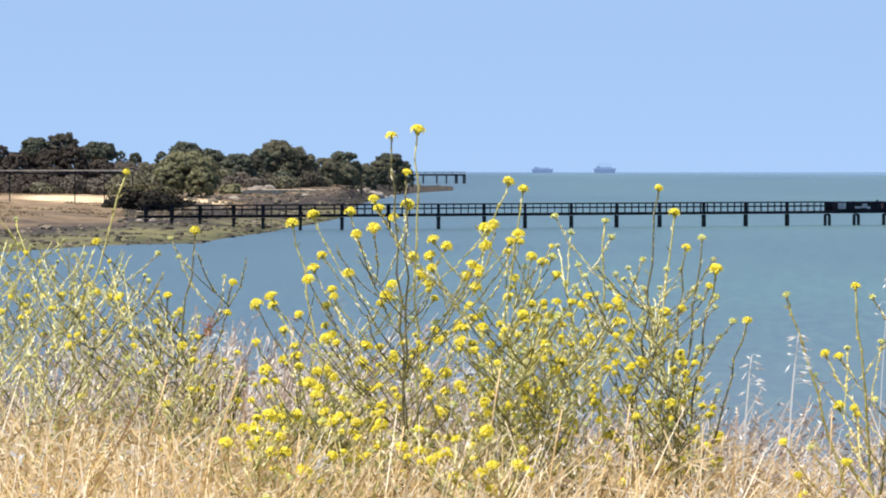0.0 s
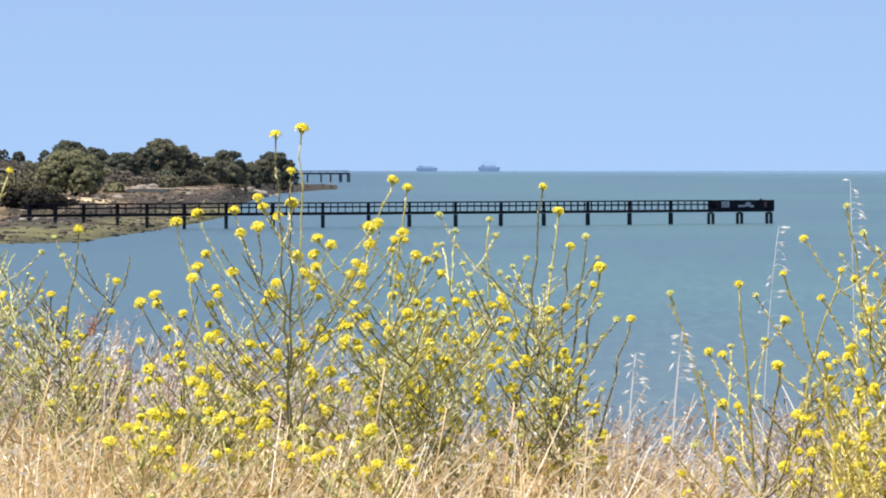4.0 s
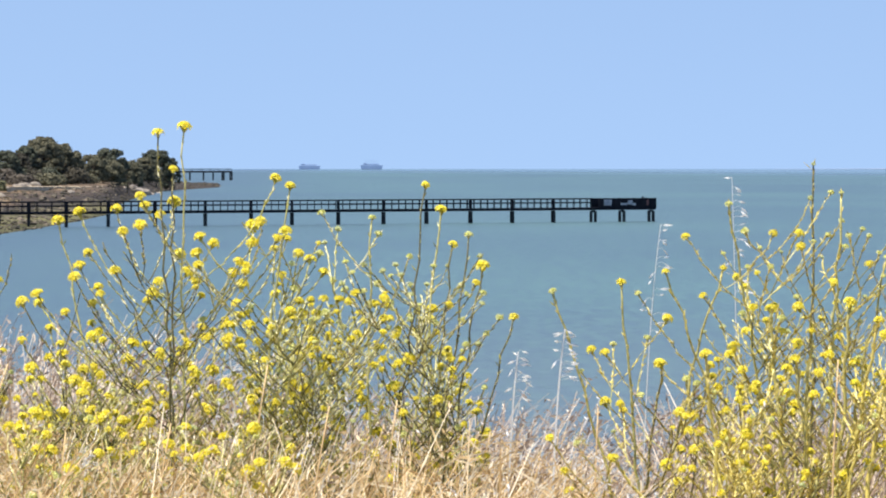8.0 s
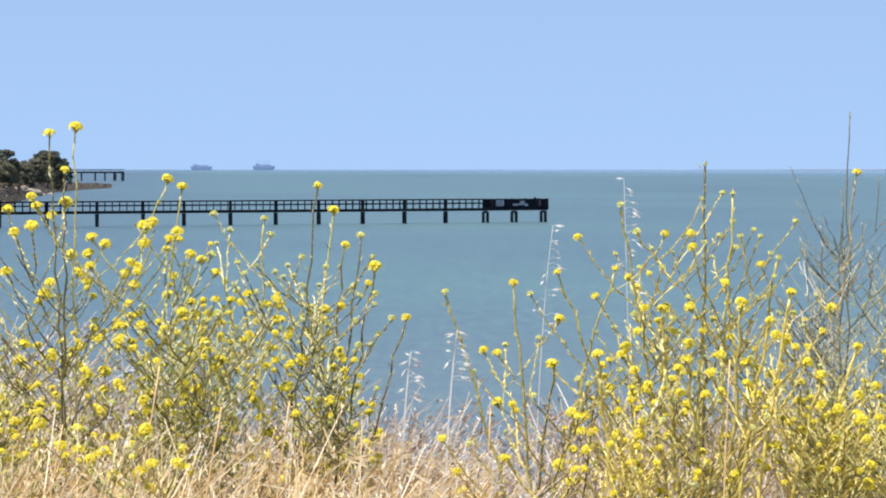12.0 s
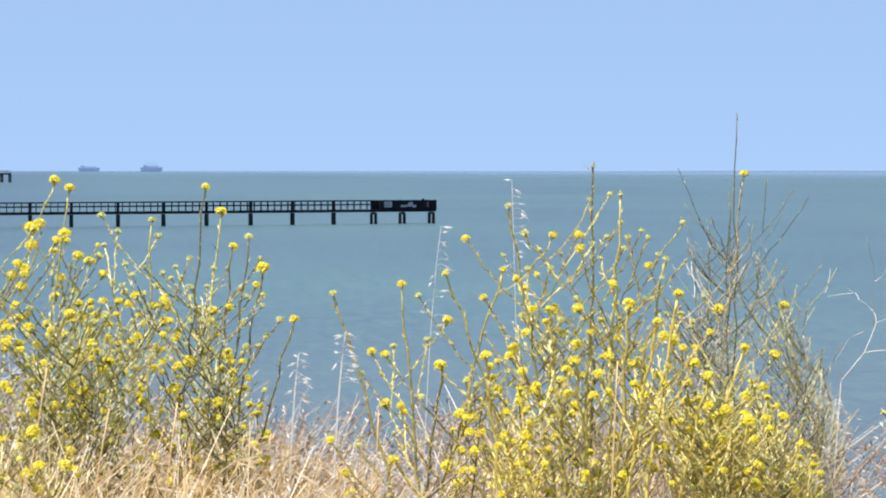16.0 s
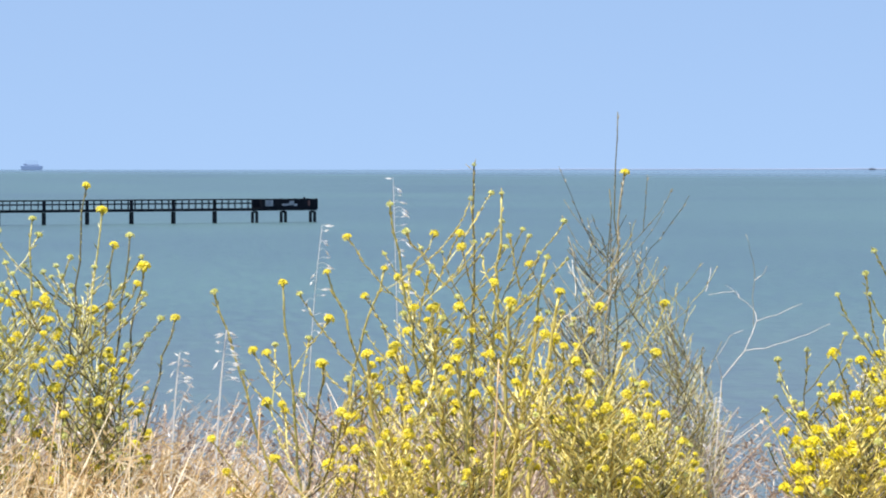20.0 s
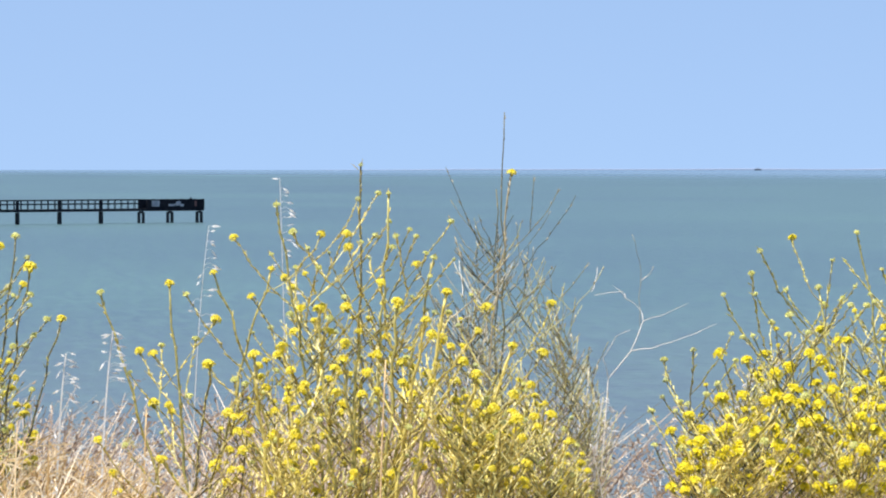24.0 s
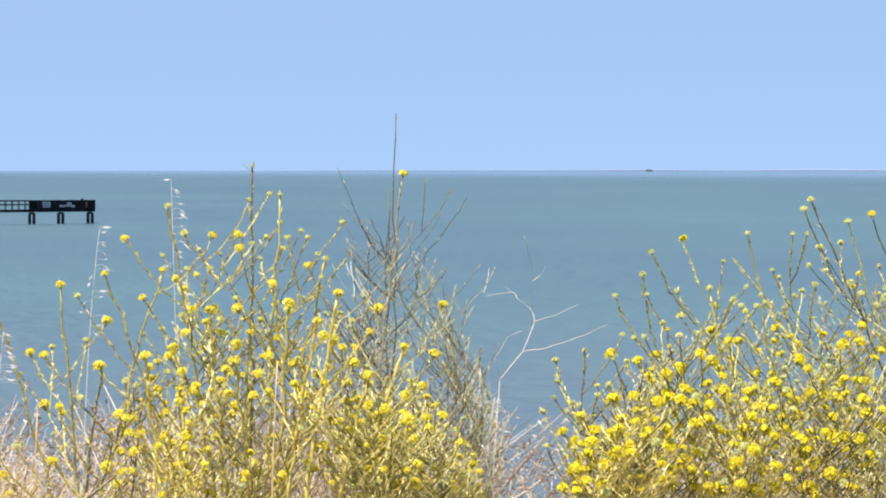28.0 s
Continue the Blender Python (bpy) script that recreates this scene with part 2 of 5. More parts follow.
STEM_OLIVE = material("olive_stem", [(0.13, 0.12, 0.035), (0.33, 0.31, 0.09), (0.56, 0.52, 0.22)], 0.5, 9, 120, 0.2, island=True, spec=0.5, spread=0.3, gap=0.001)
STEM_BROWN = material("brownish_dry_stem", [(0.16, 0.135, 0.075), (0.35, 0.305, 0.18), (0.58, 0.53, 0.38)], 0.6, 9, 120, 0.2, island=True, spec=0.4, spread=0.3, gap=0.001)
STEM_YELLOW = material("yellowing_stem", [(0.22, 0.19, 0.035), (0.53, 0.455, 0.10), (0.80, 0.71, 0.27)], 0.5, 9, 120, 0.2, island=True, spec=0.6, spread=0.3, gap=0.001)
STEM_PALE_GREEN = material("pale_green_stem", [(0.21, 0.22, 0.06), (0.50, 0.49, 0.17), (0.74, 0.72, 0.40)], 0.6, 9, 120, 0.2, island=True, spread=0.3, gap=0.001)
# dark stems; their tone also stands in for shade inside the plants
STEM_DARK = material("dark_olive_and_shaded_stem", [(0.045, 0.045, 0.020), (0.12, 0.115, 0.05), (0.24, 0.22, 0.10)], 0.6, 9, 120, 0.2, island=True, spec=0.3, spread=0.3, gap=0.001)
STEM_GREY = material("dead_grey_stem", [(0.13, 0.13, 0.085), (0.34, 0.34, 0.25), (0.70, 0.69, 0.60)], 0.8, 9, 120, 0.2, island=True, spread=0.3, gap=0.001)
STEM_PALE = material("bleached_twig", [(0.58, 0.56, 0.51), (0.80, 0.78, 0.73)], 0.8, 9, 120, 0.2, spread=0.2, gap=0.001)
# the palest pod tone imitates sun glints, put into the colour
POD = material("seed_pod", [(0.26, 0.25, 0.045), (0.58, 0.55, 0.15), (0.90, 0.87, 0.60)], 0.6, 20, 200, 0.0, island=True, through_light=0.15)
POD_OLIVE = material("olive_seed_pod", [(0.20, 0.18, 0.03), (0.52, 0.49, 0.09), (0.80, 0.76, 0.34)], 0.6, 20, 200, 0.0, island=True, through_light=0.15)
PALE_PETAL = material("pale_yellow_petal", [(0.56, 0.60, 0.15), (0.84, 0.85, 0.44)], 0.6, 20, 200, 0.0, island=True, spread=0.1, through_light=0.3)
POD_GOLD = material("golden_seed_pod", [(0.33, 0.265, 0.045), (0.69, 0.59, 0.135), (0.92, 0.85, 0.42)], 0.6, 20, 200, 0.0, island=True, through_light=0.15)
POD_PALE = material("pale_seed_pod", [(0.40, 0.38, 0.10), (0.68, 0.64, 0.25), (0.92, 0.89, 0.58)], 0.6, 20, 200, 0.0, island=True, through_light=0.2)
POD_DRY = material("dry_seed_pod", [(0.26, 0.24, 0.15), (0.62, 0.59, 0.47)], 0.7, 20, 200, 0.0, island=True, through_light=0.15)
# the darkest straw tone stands in for shade deep in the grass
STRAW = material("dry_straw", [(0.36, 0.235, 0.10), (0.88, 0.68, 0.36), (0.98, 0.93, 0.74)], 0.6, 20, 200, 0.0, island=True, spread=0.15, through_light=0.42)
OAT = material("white_oat_husk", [(0.72, 0.75, 0.75), (0.92, 0.94, 0.94)], 0.5, 20, 200, 0.0, island=True, spread=0.1, through_light=0.4)
RUSSET = material("russet_panicle", [(0.34, 0.15, 0.11), (0.58, 0.34, 0.25)], 0.7, 20, 200, 0.0, island=True, through_light=0.3)
BROME = material("reddish_dry_brome", [(0.28, 0.205, 0.155), (0.53, 0.42, 0.32), (0.92, 0.84, 0.70)], 0.7, 20, 200, 0.0, island=True, through_light=0.4)


# ---- mesh helpers ----
def mesh_from(name, verts, faces, mat, smooth=False):
    me = bpy.data.meshes.new(name)
    me.from_pydata([tuple(v) for v in verts], [], [tuple(f) for f in faces])
    me.materials.append(mat)
    if smooth:
        me.polygons.foreach_set("use_smooth", [True] * len(me.polygons))
    me.update()
    return me


def part(name, data, parent, label="", kind=""):
    """Links mesh data as one part under its thing."""
    ob = new(name, data)
    ob.parent = parent
    return tagged(ob, label, kind=kind)


def thing(name, at, label, category, group="", kind=""):
    ob = new(name)
    ob.matrix_world = Matrix.Translation(at)
    ob.empty_display_size = 0.1
    return tagged(ob, label, category, group, kind)


def solid(bm, name, mat, bevel=0.0):
    if bevel:
        bmesh.ops.bevel(bm, geom=bm.edges[:], offset=bevel, segments=1, affect="EDGES")
    me = bpy.data.meshes.new(name)
    bm.to_mesh(me)
    bm.free()
    me.materials.append(mat)
    return me


def box_mesh(name, size, mat, bevel=0.0, at=(0, 0, 0)):
    bm = bmesh.new()
    bmesh.ops.create_cube(bm, size=1, matrix=Matrix.Translation(at) @ Matrix.Diagonal((*size, 1)))
    return solid(bm, name, mat, bevel)


class Strands:
    """Collects tubes and blades into one vertex list."""

    def __init__(self):
        self.v, self.f = [], []

    def tube(self, pts, r0, r1, sides=5):
        base, count = len(self.v), len(pts)
        for i, p in enumerate(pts):
            d = (pts[min(i + 1, count - 1)] - pts[max(i - 1, 0)]).normalized()
            a = d.orthogonal().normalized()
            b = d.cross(a)
            r = r0 + (r1 - r0) * i / (count - 1)
            for s in range(sides):
                w = 2 * math.pi * s / sides
                self.v.append(p + a * (r * math.cos(w)) + b * (r * math.sin(w)))
        for i in range(count - 1):
            for s in range(sides):
                t = (s + 1) % sides
                self.f.append((base + i * sides + s, base + i * sides + t, base + (i + 1) * sides + t, base + (i + 1) * sides + s))
        self.f.append(tuple(base + (count - 1) * sides + s for s in range(sides)))

    def spindle(self, a, b, r):
        """A slim four-sided pod from a to b."""
        base = len(self.v)
        d = (b - a).normalized()
        x = d.orthogonal().normalized()
        y = d.cross(x)
        m = a.lerp(b, 0.45)
        self.v += [a, m + x * r, m + y * r, m - x * r, m - y * r, b]
        for i in range(4):
            j = (i + 1) % 4
            self.f += [(base, base + 1 + j, base + 1 + i), (base + 5, base + 1 + i, base + 1 + j)]

    def mesh(self, name, mat, smooth=False):
        return mesh_from(name, self.v, self.f, mat, smooth)


def bezier(a, b, c, n):
    return [a * ((1 - s) ** 2) + b * (2 * s * (1 - s)) + c * (s * s) for s in (i / n for i in range(n + 1))]


def at_angle(p, d, z=0.0):
    """A place d metres ahead, p counted in 1/7000 of the distance to the right of the line +y."""
    return Vector((p / 7000 * d, d, z))


# ---- ground: bluff under the camera, sea bed, and the far shore with its point ----
def ramp_of(x, xs, ys):
    return float(np.interp(x, xs, ys))


def shore_distance(p):
    return ramp_of(p, (-1400, -937, -760, -587, -457, -380, -334, -290, -234, -137, -115), (238, 338, 366, 377, 444, 503, 560, 800, 1036, 1195, 1260))


def land(x, y):
    d = math.hypot(x, y)
    ang = math.atan2(x, y)
    # bluff
    near = 6.0 + 0.42 * min(max(d, 0) / 6.5, 1) if y > 0 else 6.0
    edge = 8.3 + 0.5 * math.sin(x * 0.7)
    if y > 0 and d > edge:
        near -= (d - edge) * 0.75
    near += 0.05 * noise.noise((x * 0.6, y * 0.6, 0)) if d < 40 else 0
    near = max(near, -2.5)
    if y <= 0:
        near = 6.0 - 0.02 * d if d < 200 else 2.0
    if y > 0 and d < 120:
        return near
    # far shore
    p = math.tan(ang) * 7000 if abs(ang) < 1.4 else (-9e9 if ang < 0 else 9e9)
    if y > 0 and -5000 < p < -100:
        u = d - shore_distance(max(p, -1400))
        rough = noise.noise((x * 0.05, y * 0.05, 3)) * 0.5 + noise.noise((x * 0.2, y * 0.2, 5)) * 0.3
        z = ramp_of(u, (-150, 0, 40, 90, 130, 190, 300, 700), (-2.5, -0.05, 0.5, 1.2, 2.3, 3.3, 4.0, 4.5))
        fade = min(max(u / 40, 0), 1)
        if p > -330:
            z = min(z, ramp_of(p, (-330, -250, -205, -160, -136, -118), (3.4, 2.6, 1.3, 0.7, 0.25, -1.5)))
        z += rough * 0.6 * fade
        return min(z, ramp_of(u, (150, 230), (5.0, -2.5))) if p > -300 else z
    return min(near, -2.5) if y > 0 else near


def shore_zone(x, y, z):
    """0 wet weed, 1 rocks, 2 dry earth, 3 sand."""
    if y < 100:
        return 2.0
    p = x / y * 7000
    weed = (0.6 if p < -715 else 0.85) if p < -330 else -0.6
    earth = 1.05 if p < -715 else 3.3
    u = ramp_of(z, (weed - 1.0, weed, earth, earth + 2.5), (0.0, 0.85, 1.9, 2.4))
    if p > -270:
        u = 1.22
    # a worn sandy track climbing the bank
    off = math.hypot((p + 795) / 118, (y - 530) / 21)
    bank = math.hypot((p + 575) / 60, (y - 538) / 16)
    return max(u, min(3.0, 3.9 - off * 1.4), min(2.75, 3.6 - bank * 1.4))


def build_ground():
    angles = list(np.arange(-180, -16, 6.0)) + list(np.arange(-16, -8.4, 0.4)) + list(np.arange(-8.4, -0.6, 0.045)) + list(np.arange(-0.6, 16, 0.5)) + list(np.arange(16, 180, 6.0))
    radii = [0.0] + list(np.arange(0.5, 20, 0.5)) + list(np.arange(20, 120, 5)) + list(np.arange(120, 340, 25)) + list(np.arange(340, 900, 5.0)) + list(np.arange(900, 1500, 15)) + [1700, 2200, 3000, 4200, 5600]
    na = len(angles)
    verts, faces, slot = [], [], []
    for r in radii:
        for a in angles:
            x, y = r * math.sin(radians(a)), r * math.cos(radians(a))
            verts.append((x, y, land(x, y)))
    for i in range(len(radii) - 1):
        for j in range(na):
            q = (j + 1) % na
            faces.append((i * na + j, i * na + q, (i + 1) * na + q, (i + 1) * na + j))
            slot.append(0 if radii[i] < 140 else 1)
    me = mesh_from("ground", verts, faces, SOIL)
    me.materials.append(SHORE)
    me.attributes.new("zone", "FLOAT", "POINT").data.foreach_set("value", [shore_zone(*v) for v in verts])
    me.polygons.foreach_set("material_index", slot)
    me.polygons.foreach_set("use_smooth", [True] * len(slot))
    return tagged(new("ground", me), "dry grassy bluff falling to a rocky tidal shore", "ground", kind="structure")


build_ground()


def build_water():
    ring = 96
    verts = [(0, 0, 0)]
    faces = []
    radii = (60, 120, 250, 500, 1000, 2000, 3500, 6500)
    for r in radii:
        verts += [(r * math.sin(2 * math.pi * i / ring), r * math.cos(2 * math.pi * i / ring), 0) for i in range(ring)]
    for i in range(ring):
        j = (i + 1) % ring
        faces.append((0, 1 + j, 1 + i))
        for k in range(len(radii) - 1):
            a, b = 1 + k * ring, 1 + (k + 1) * ring
            faces.append((a + i, a + j, b + j, b + i))
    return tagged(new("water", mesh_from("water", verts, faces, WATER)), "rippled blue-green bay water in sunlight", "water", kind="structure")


build_water()


def build_far_land():
    """A thin line of low hills on the horizon, with haze in their colour."""
    verts, faces = [], []
    n = 120
    for i in range(n + 1):
        p = 850 + 2650 * i / n
        d = 4900 / math.sqrt(1 + (p / 7000) ** 2)
        h = ramp_of(i / n, (0, 0.15, 0.5, 1), (0.3, 1.6, 2.5, 2.8)) * (0.8 + 0.4 * noise.noise((i * 0.13, 0, 4)))
        a, c = at_angle(p, d), at_angle(p, d + 40)
        verts += [(a.x, a.y, -0.5), (a.x, a.y, h * 0.8), (c.x, c.y, h), (c.x, c.y, -0.5)]
        if i:
            q = 4 * i
            faces += [(q - 4, q, q + 1, q - 3), (q - 3, q + 1, q + 2, q - 2), (q - 2, q + 2, q + 3, q - 1)]
    tagged(new("backdrop", mesh_from("backdrop", verts, faces, FAR_LAND)), "low land along the far horizon, tinted blue for haze", "distant land", kind="structure")


build_far_land()


# ---- pier ----
PIER_END = at_angle(640, 501)
PIER_DIR = Vector((0.8563, 0.5165, 0)).normalized()
PIER_SIDE = Vector((PIER_DIR.y, -PIER_DIR.x, 0))
DECK, RAIL = 1.83, 2.93


def along(p):
    """Distance from the pier's end to where it crosses the direction p."""
    k = p / 7000
    s = (PIER_END.x - k * PIER_END.y) / (PIER_DIR.x - k * PIER_DIR.y)
    return s


def build_pier():
    pier = thing("pier", (0, 0, 0), "long narrow timber fishing pier with dark railings", "pier")
    turn = Matrix.Rotation(math.atan2(PIER_DIR.y, PIER_DIR.x), 4, "Z")

    def place(name, me, s, side, z, label=""):
        ob = part(name, me, pier, label)
        ob.matrix_basis = Matrix.Translation(PIER_END - PIER_DIR * s + PIER_SIDE * side + Vector((0, 0, z))) @ turn
        return ob

    length = along(-722)
    half = 0.85
    # deck in lengths, joists below
    trim = 0.75
    lengths = [8.0 + along(528) - trim] + [5.8] * math.ceil((length - along(528) - 8) / 6)
    deck_me = {}
    s = trim
    for n in lengths:
        if n not in deck_me:
            deck_me[n] = (box_mesh("deck_section", (n - 0.02, 2 * half + 0.3, 0.12), TIMBER, 0.01), box_mesh("stringer", (n, 0.2, 0.2), TIMBER, 0.01))
        place("deck_section", deck_me[n][0], s + n / 2, 0, DECK - 0.06)
        for side in (-half, half):
            place("stringer", deck_me[n][1], s + n / 2, side, DECK - 0.22)
        s += n
    total = s
    # railing
    post = box_mesh("post", (0.075, 0.075, RAIL - DECK), TIMBER, 0.01)
    stout = box_mesh("main_post", (0.26, 0.2, RAIL - DECK + 0.08), TIMBER, 0.01)
    start = along(528)
    count = int((along(-352) - start) / 1.0)
    top = box_mesh("top_rail", (total - start, 0.16, 0.15), TIMBER, 0.01)
    mid = box_mesh("middle_rail", (total - start, 0.06, 0.15), TIMBER, 0.01)
    for side in (-half - 0.05, half + 0.05):
        for i in range(count + 1):
            place("post", post, start + i * 1.0 + 0.6 * side, side, (RAIL + DECK) / 2)
        for i in range(1, int((along(-650) - along(-352)) / 1.9)):
            place("post", post, along(-352) + i * 1.9 + 0.6 * side, side, (RAIL + DECK) / 2)
        place("top_rail", top, (total + start) / 2, side, RAIL)
        place("middle_rail", mid, (total + start) / 2, side, DECK + 0.62)
    # bents
    bm = bmesh.new()
    bmesh.ops.create_cone(bm, cap_ends=True, segments=10, radius1=0.2, radius2=0.17, depth=5.0)
    pile = solid(bm, "support_post", PILE)
    bm = bmesh.new()
    bmesh.ops.create_cone(bm, cap_ends=True, segments=10, radius1=0.15, radius2=0.13, depth=5.0)
    slim = solid(bm, "support_post", PILE)
    cap = box_mesh("cross_beam", (0.3, 0.5, 0.26), TIMBER, 0.02)
    for p in (-678, -632, -582, -522, -470, -404, -330, -247, -159, -78, -6, 76, 156, 232, 310, 384, 457):
        s = along(p)
        for side, dx in ((-0.7, -0.34), (0.7, 0.34)):
            place("support_post", pile, s + dx, side, DECK - 0.5 - 2.45)
        place("cross_beam", cap, s, 0, DECK - 0.49)
        for side in (-half - 0.05, half + 0.05):
            place("main_post", stout, s + 0.6 * side, side, (RAIL + DECK) / 2)
    for p in (528, 579, 631):
        for off in (-0.33, 0.33):
            s = along(p) + off
            for side in (-0.7, 0.7):
                place("support_post", slim, s + 0.6 * side, side, DECK - 0.5 - 2.45)
        place("cross_beam", cap, along(p), 0, DECK - 0.49)
    # boarded end platform
    last = start - 0.35
    n = (last - trim) / 4
    board = box_mesh("board_panel", (n - 0.03, 0.06, 1.28), TIMBER, 0.008)
    for side in (-half - 0.16, half + 0.16):
        for i in range(4):
            place("board_panel", board, trim + n * (i + 0.5), side, DECK + 0.50)
    place("board_panel", box_mesh("board_panel", (0.06, 2 * half + 0.3, 1.28), TIMBER, 0.008), trim - 0.03, 0, DECK + 0.50)
    for i in range(5):
        for side in (-half - 0.05, half + 0.05):
            place("post", stout, trim + n * i + 0.14 * (i == 0), side, (RAIL + DECK) / 2 + 0.04)
    near = half + 0.196
    place("painted_patch", box_mesh("painted_patch", (1.2, 0.012, 0.75), PAINT), start - 1.5, near, DECK + 0.62, "greyish white painted patch")
    for ds, w, z, h in ((4.0, 1.0, 0.42, 0.26), (5.0, 0.7, 0.62, 0.55), (5.6, 0.5, 0.38, 0.3), (4.6, 0.4, 0.5, 0.2)):
        place("painted_bar", box_mesh("painted_bar", (w, 0.012, h), PAINT), start - ds, near, DECK + z, "pale painted mark")
    place("painted_bar", box_mesh("painted_bar", (0.35, 0.012, 0.7), REDDISH), 2.1, near, DECK + 0.6, "faded reddish painted mark")
    # small box for an unidentified bump on top of the end rail
    place("rail_top_box", box_mesh("rail_top_box", (0.24, 0.2, 0.22), TIMBER, 0.03), 2.7, near - 0.2, RAIL + 0.14)


build_pier()


def build_far_pier():
    """A second pier beyond the point."""
    d = 1700
    a, b = at_angle(-330, d), at_angle(-111, d)
    pier = thing("pier", (0, 0, 0), "distant dark timber pier beyond the wooded point", "pier")
    w = (b - a).x
    part("deck", box_mesh("deck", (w, 5, 0.7), TIMBER, 0.05, ((a.x + b.x) / 2, d, 3.7)), pier)
    part("rail", box_mesh("rail", (w, 0.2, 0.25), TIMBER, 0.02, ((a.x + b.x) / 2, d - 2.4, 4.9)), pier)
    pile = box_mesh("pile", (0.6, 0.6, 6.0), PILE, 0.08)
    for i, p in enumerate((-300, -280, -260, -240, -222, -204, -186, -162, -145, -129, -126, -115, -112)):
        for side in (-1.8, 1.8):
            ob = part("support_post", pile, pier)
            ob.location = at_angle(p, d, 0.4) + Vector((0, side, 0))
    post = box_mesh("post", (0.25, 0.25, 1.2), TIMBER)
    for i in range(14):
        ob = part("post", post, pier)
        ob.location = Vector((a.x + w * (i + 0.5) / 14, d - 2.4, 4.5))


build_far_pier()


# ---- ships and boat on the horizon ----
def build_ship(p, d, length, high, masts, label, mat):
    at = at_angle(p, d)
    ship = thing("ship", at, label, "ship")
    bm = bmesh.new()
    bmesh.ops.create_cube(bm, size=1, matrix=Matrix.Diagonal((length, length * 0.16, high, 1)))
    for v in bm.verts:
        if v.co.z < 0:
            v.co.x *= 0.9
    me = solid(bm, "hull", mat, 0.3)
    ob = part("hull", me, ship)
    ob.location.z = high * 0.5
    part("superstructure", box_mesh("superstructure", (length * 0.6, length * 0.13, high * 0.35), mat, 0.2, (length * 0.02, 0, high * 1.1)), ship)
    part("bridge", box_mesh("bridge", (length * 0.14, length * 0.13, high * 0.5), mat, 0.2, (-length * 0.3, 0, high * 1.2)), ship)
    for i in range(masts):
        x = length * (-0.3 + 0.6 * (i + 0.5) / masts)
        part("mast", box_mesh("mast", (0.35, 0.35, high * 0.9), mat, 0.02, (x, 0, high * 1.7)), ship)


build_ship(25, 4700, 26, 4.6, 0, "far-off ship with haze in its pale colour", HAZE_HULL)
build_ship(135, 4600, 26, 5.2, 5, "far-off cargo ship with masts, haze in its colour", HAZE_HULL)
build_ship(1646, 4500, 8.5, 1.6, 1, "small dark boat far out on the water", DARK_BOAT)


# ---- trees and bushes on the shore ----
def leaf_cloud(name, lobes, count, size, mat, seed):
    """Small leaf sprays scattered on and in uneven lobes (x, y, z, rx, rz)."""
    rng = np.random.default_rng(seed)
    l = np.array(lobes)
    share = l[:, 3] * l[:, 4]
    which = rng.choice(len(l), size=count, p=share / share.sum())
    d = rng.normal(size=(count, 3))
    d /= np.linalg.norm(d, axis=1)[:, None]
    d[:, 2] = np.where(d[:, 2] < -0.45, -d[:, 2], d[:, 2])
    lump = 1 + 0.12 * np.sin(d[:, 0] * 7 + which * 2.1) * np.sin(d[:, 1] * 6 + which) + 0.1 * np.sin(d[:, 2] * 9 + which * 1.3)
    r = rng.uniform(0.3, 1.25, count) ** 0.6 * lump
    q = l[which]
    c = q[:, :3] + d * np.stack([q[:, 3], q[:, 3], q[:, 4]], 1) * r[:, None]
    s = (size * rng.uniform(0.5, 1.4, count))[:, None]
    a = rng.normal(size=(count, 3))
    a /= np.linalg.norm(a, axis=1)[:, None]
    a -= d * (0.85 * (a * d).sum(1))[:, None]
    a /= np.linalg.norm(a, axis=1)[:, None]
    dome = (c - l[:, :3].mean(0)) / (np.ptp(l[:, :3], axis=0) * 0.5 + 0.5)
    dome /= np.linalg.norm(dome, axis=1)[:, None] + 1e-6
    n = d * 0.55 + dome * 0.75
    b = np.cross(a, n + rng.normal(size=(count, 3)) * 0.45)
    b /= np.linalg.norm(b, axis=1)[:, None] + 1e-6
    v = np.stack([c - a * s, c - b * s * 0.6, c + a * s, c + b * s * 0.6 + d * s * 0.3], 1).reshape(-1, 3)
    k = np.arange(count)[:, None] * 4
    f = np.concatenate([k + np.array([[0, 1, 2]]), k + np.array([[0, 2, 3]])])
    return mesh_from(name, v.tolist(), f.tolist(), mat)


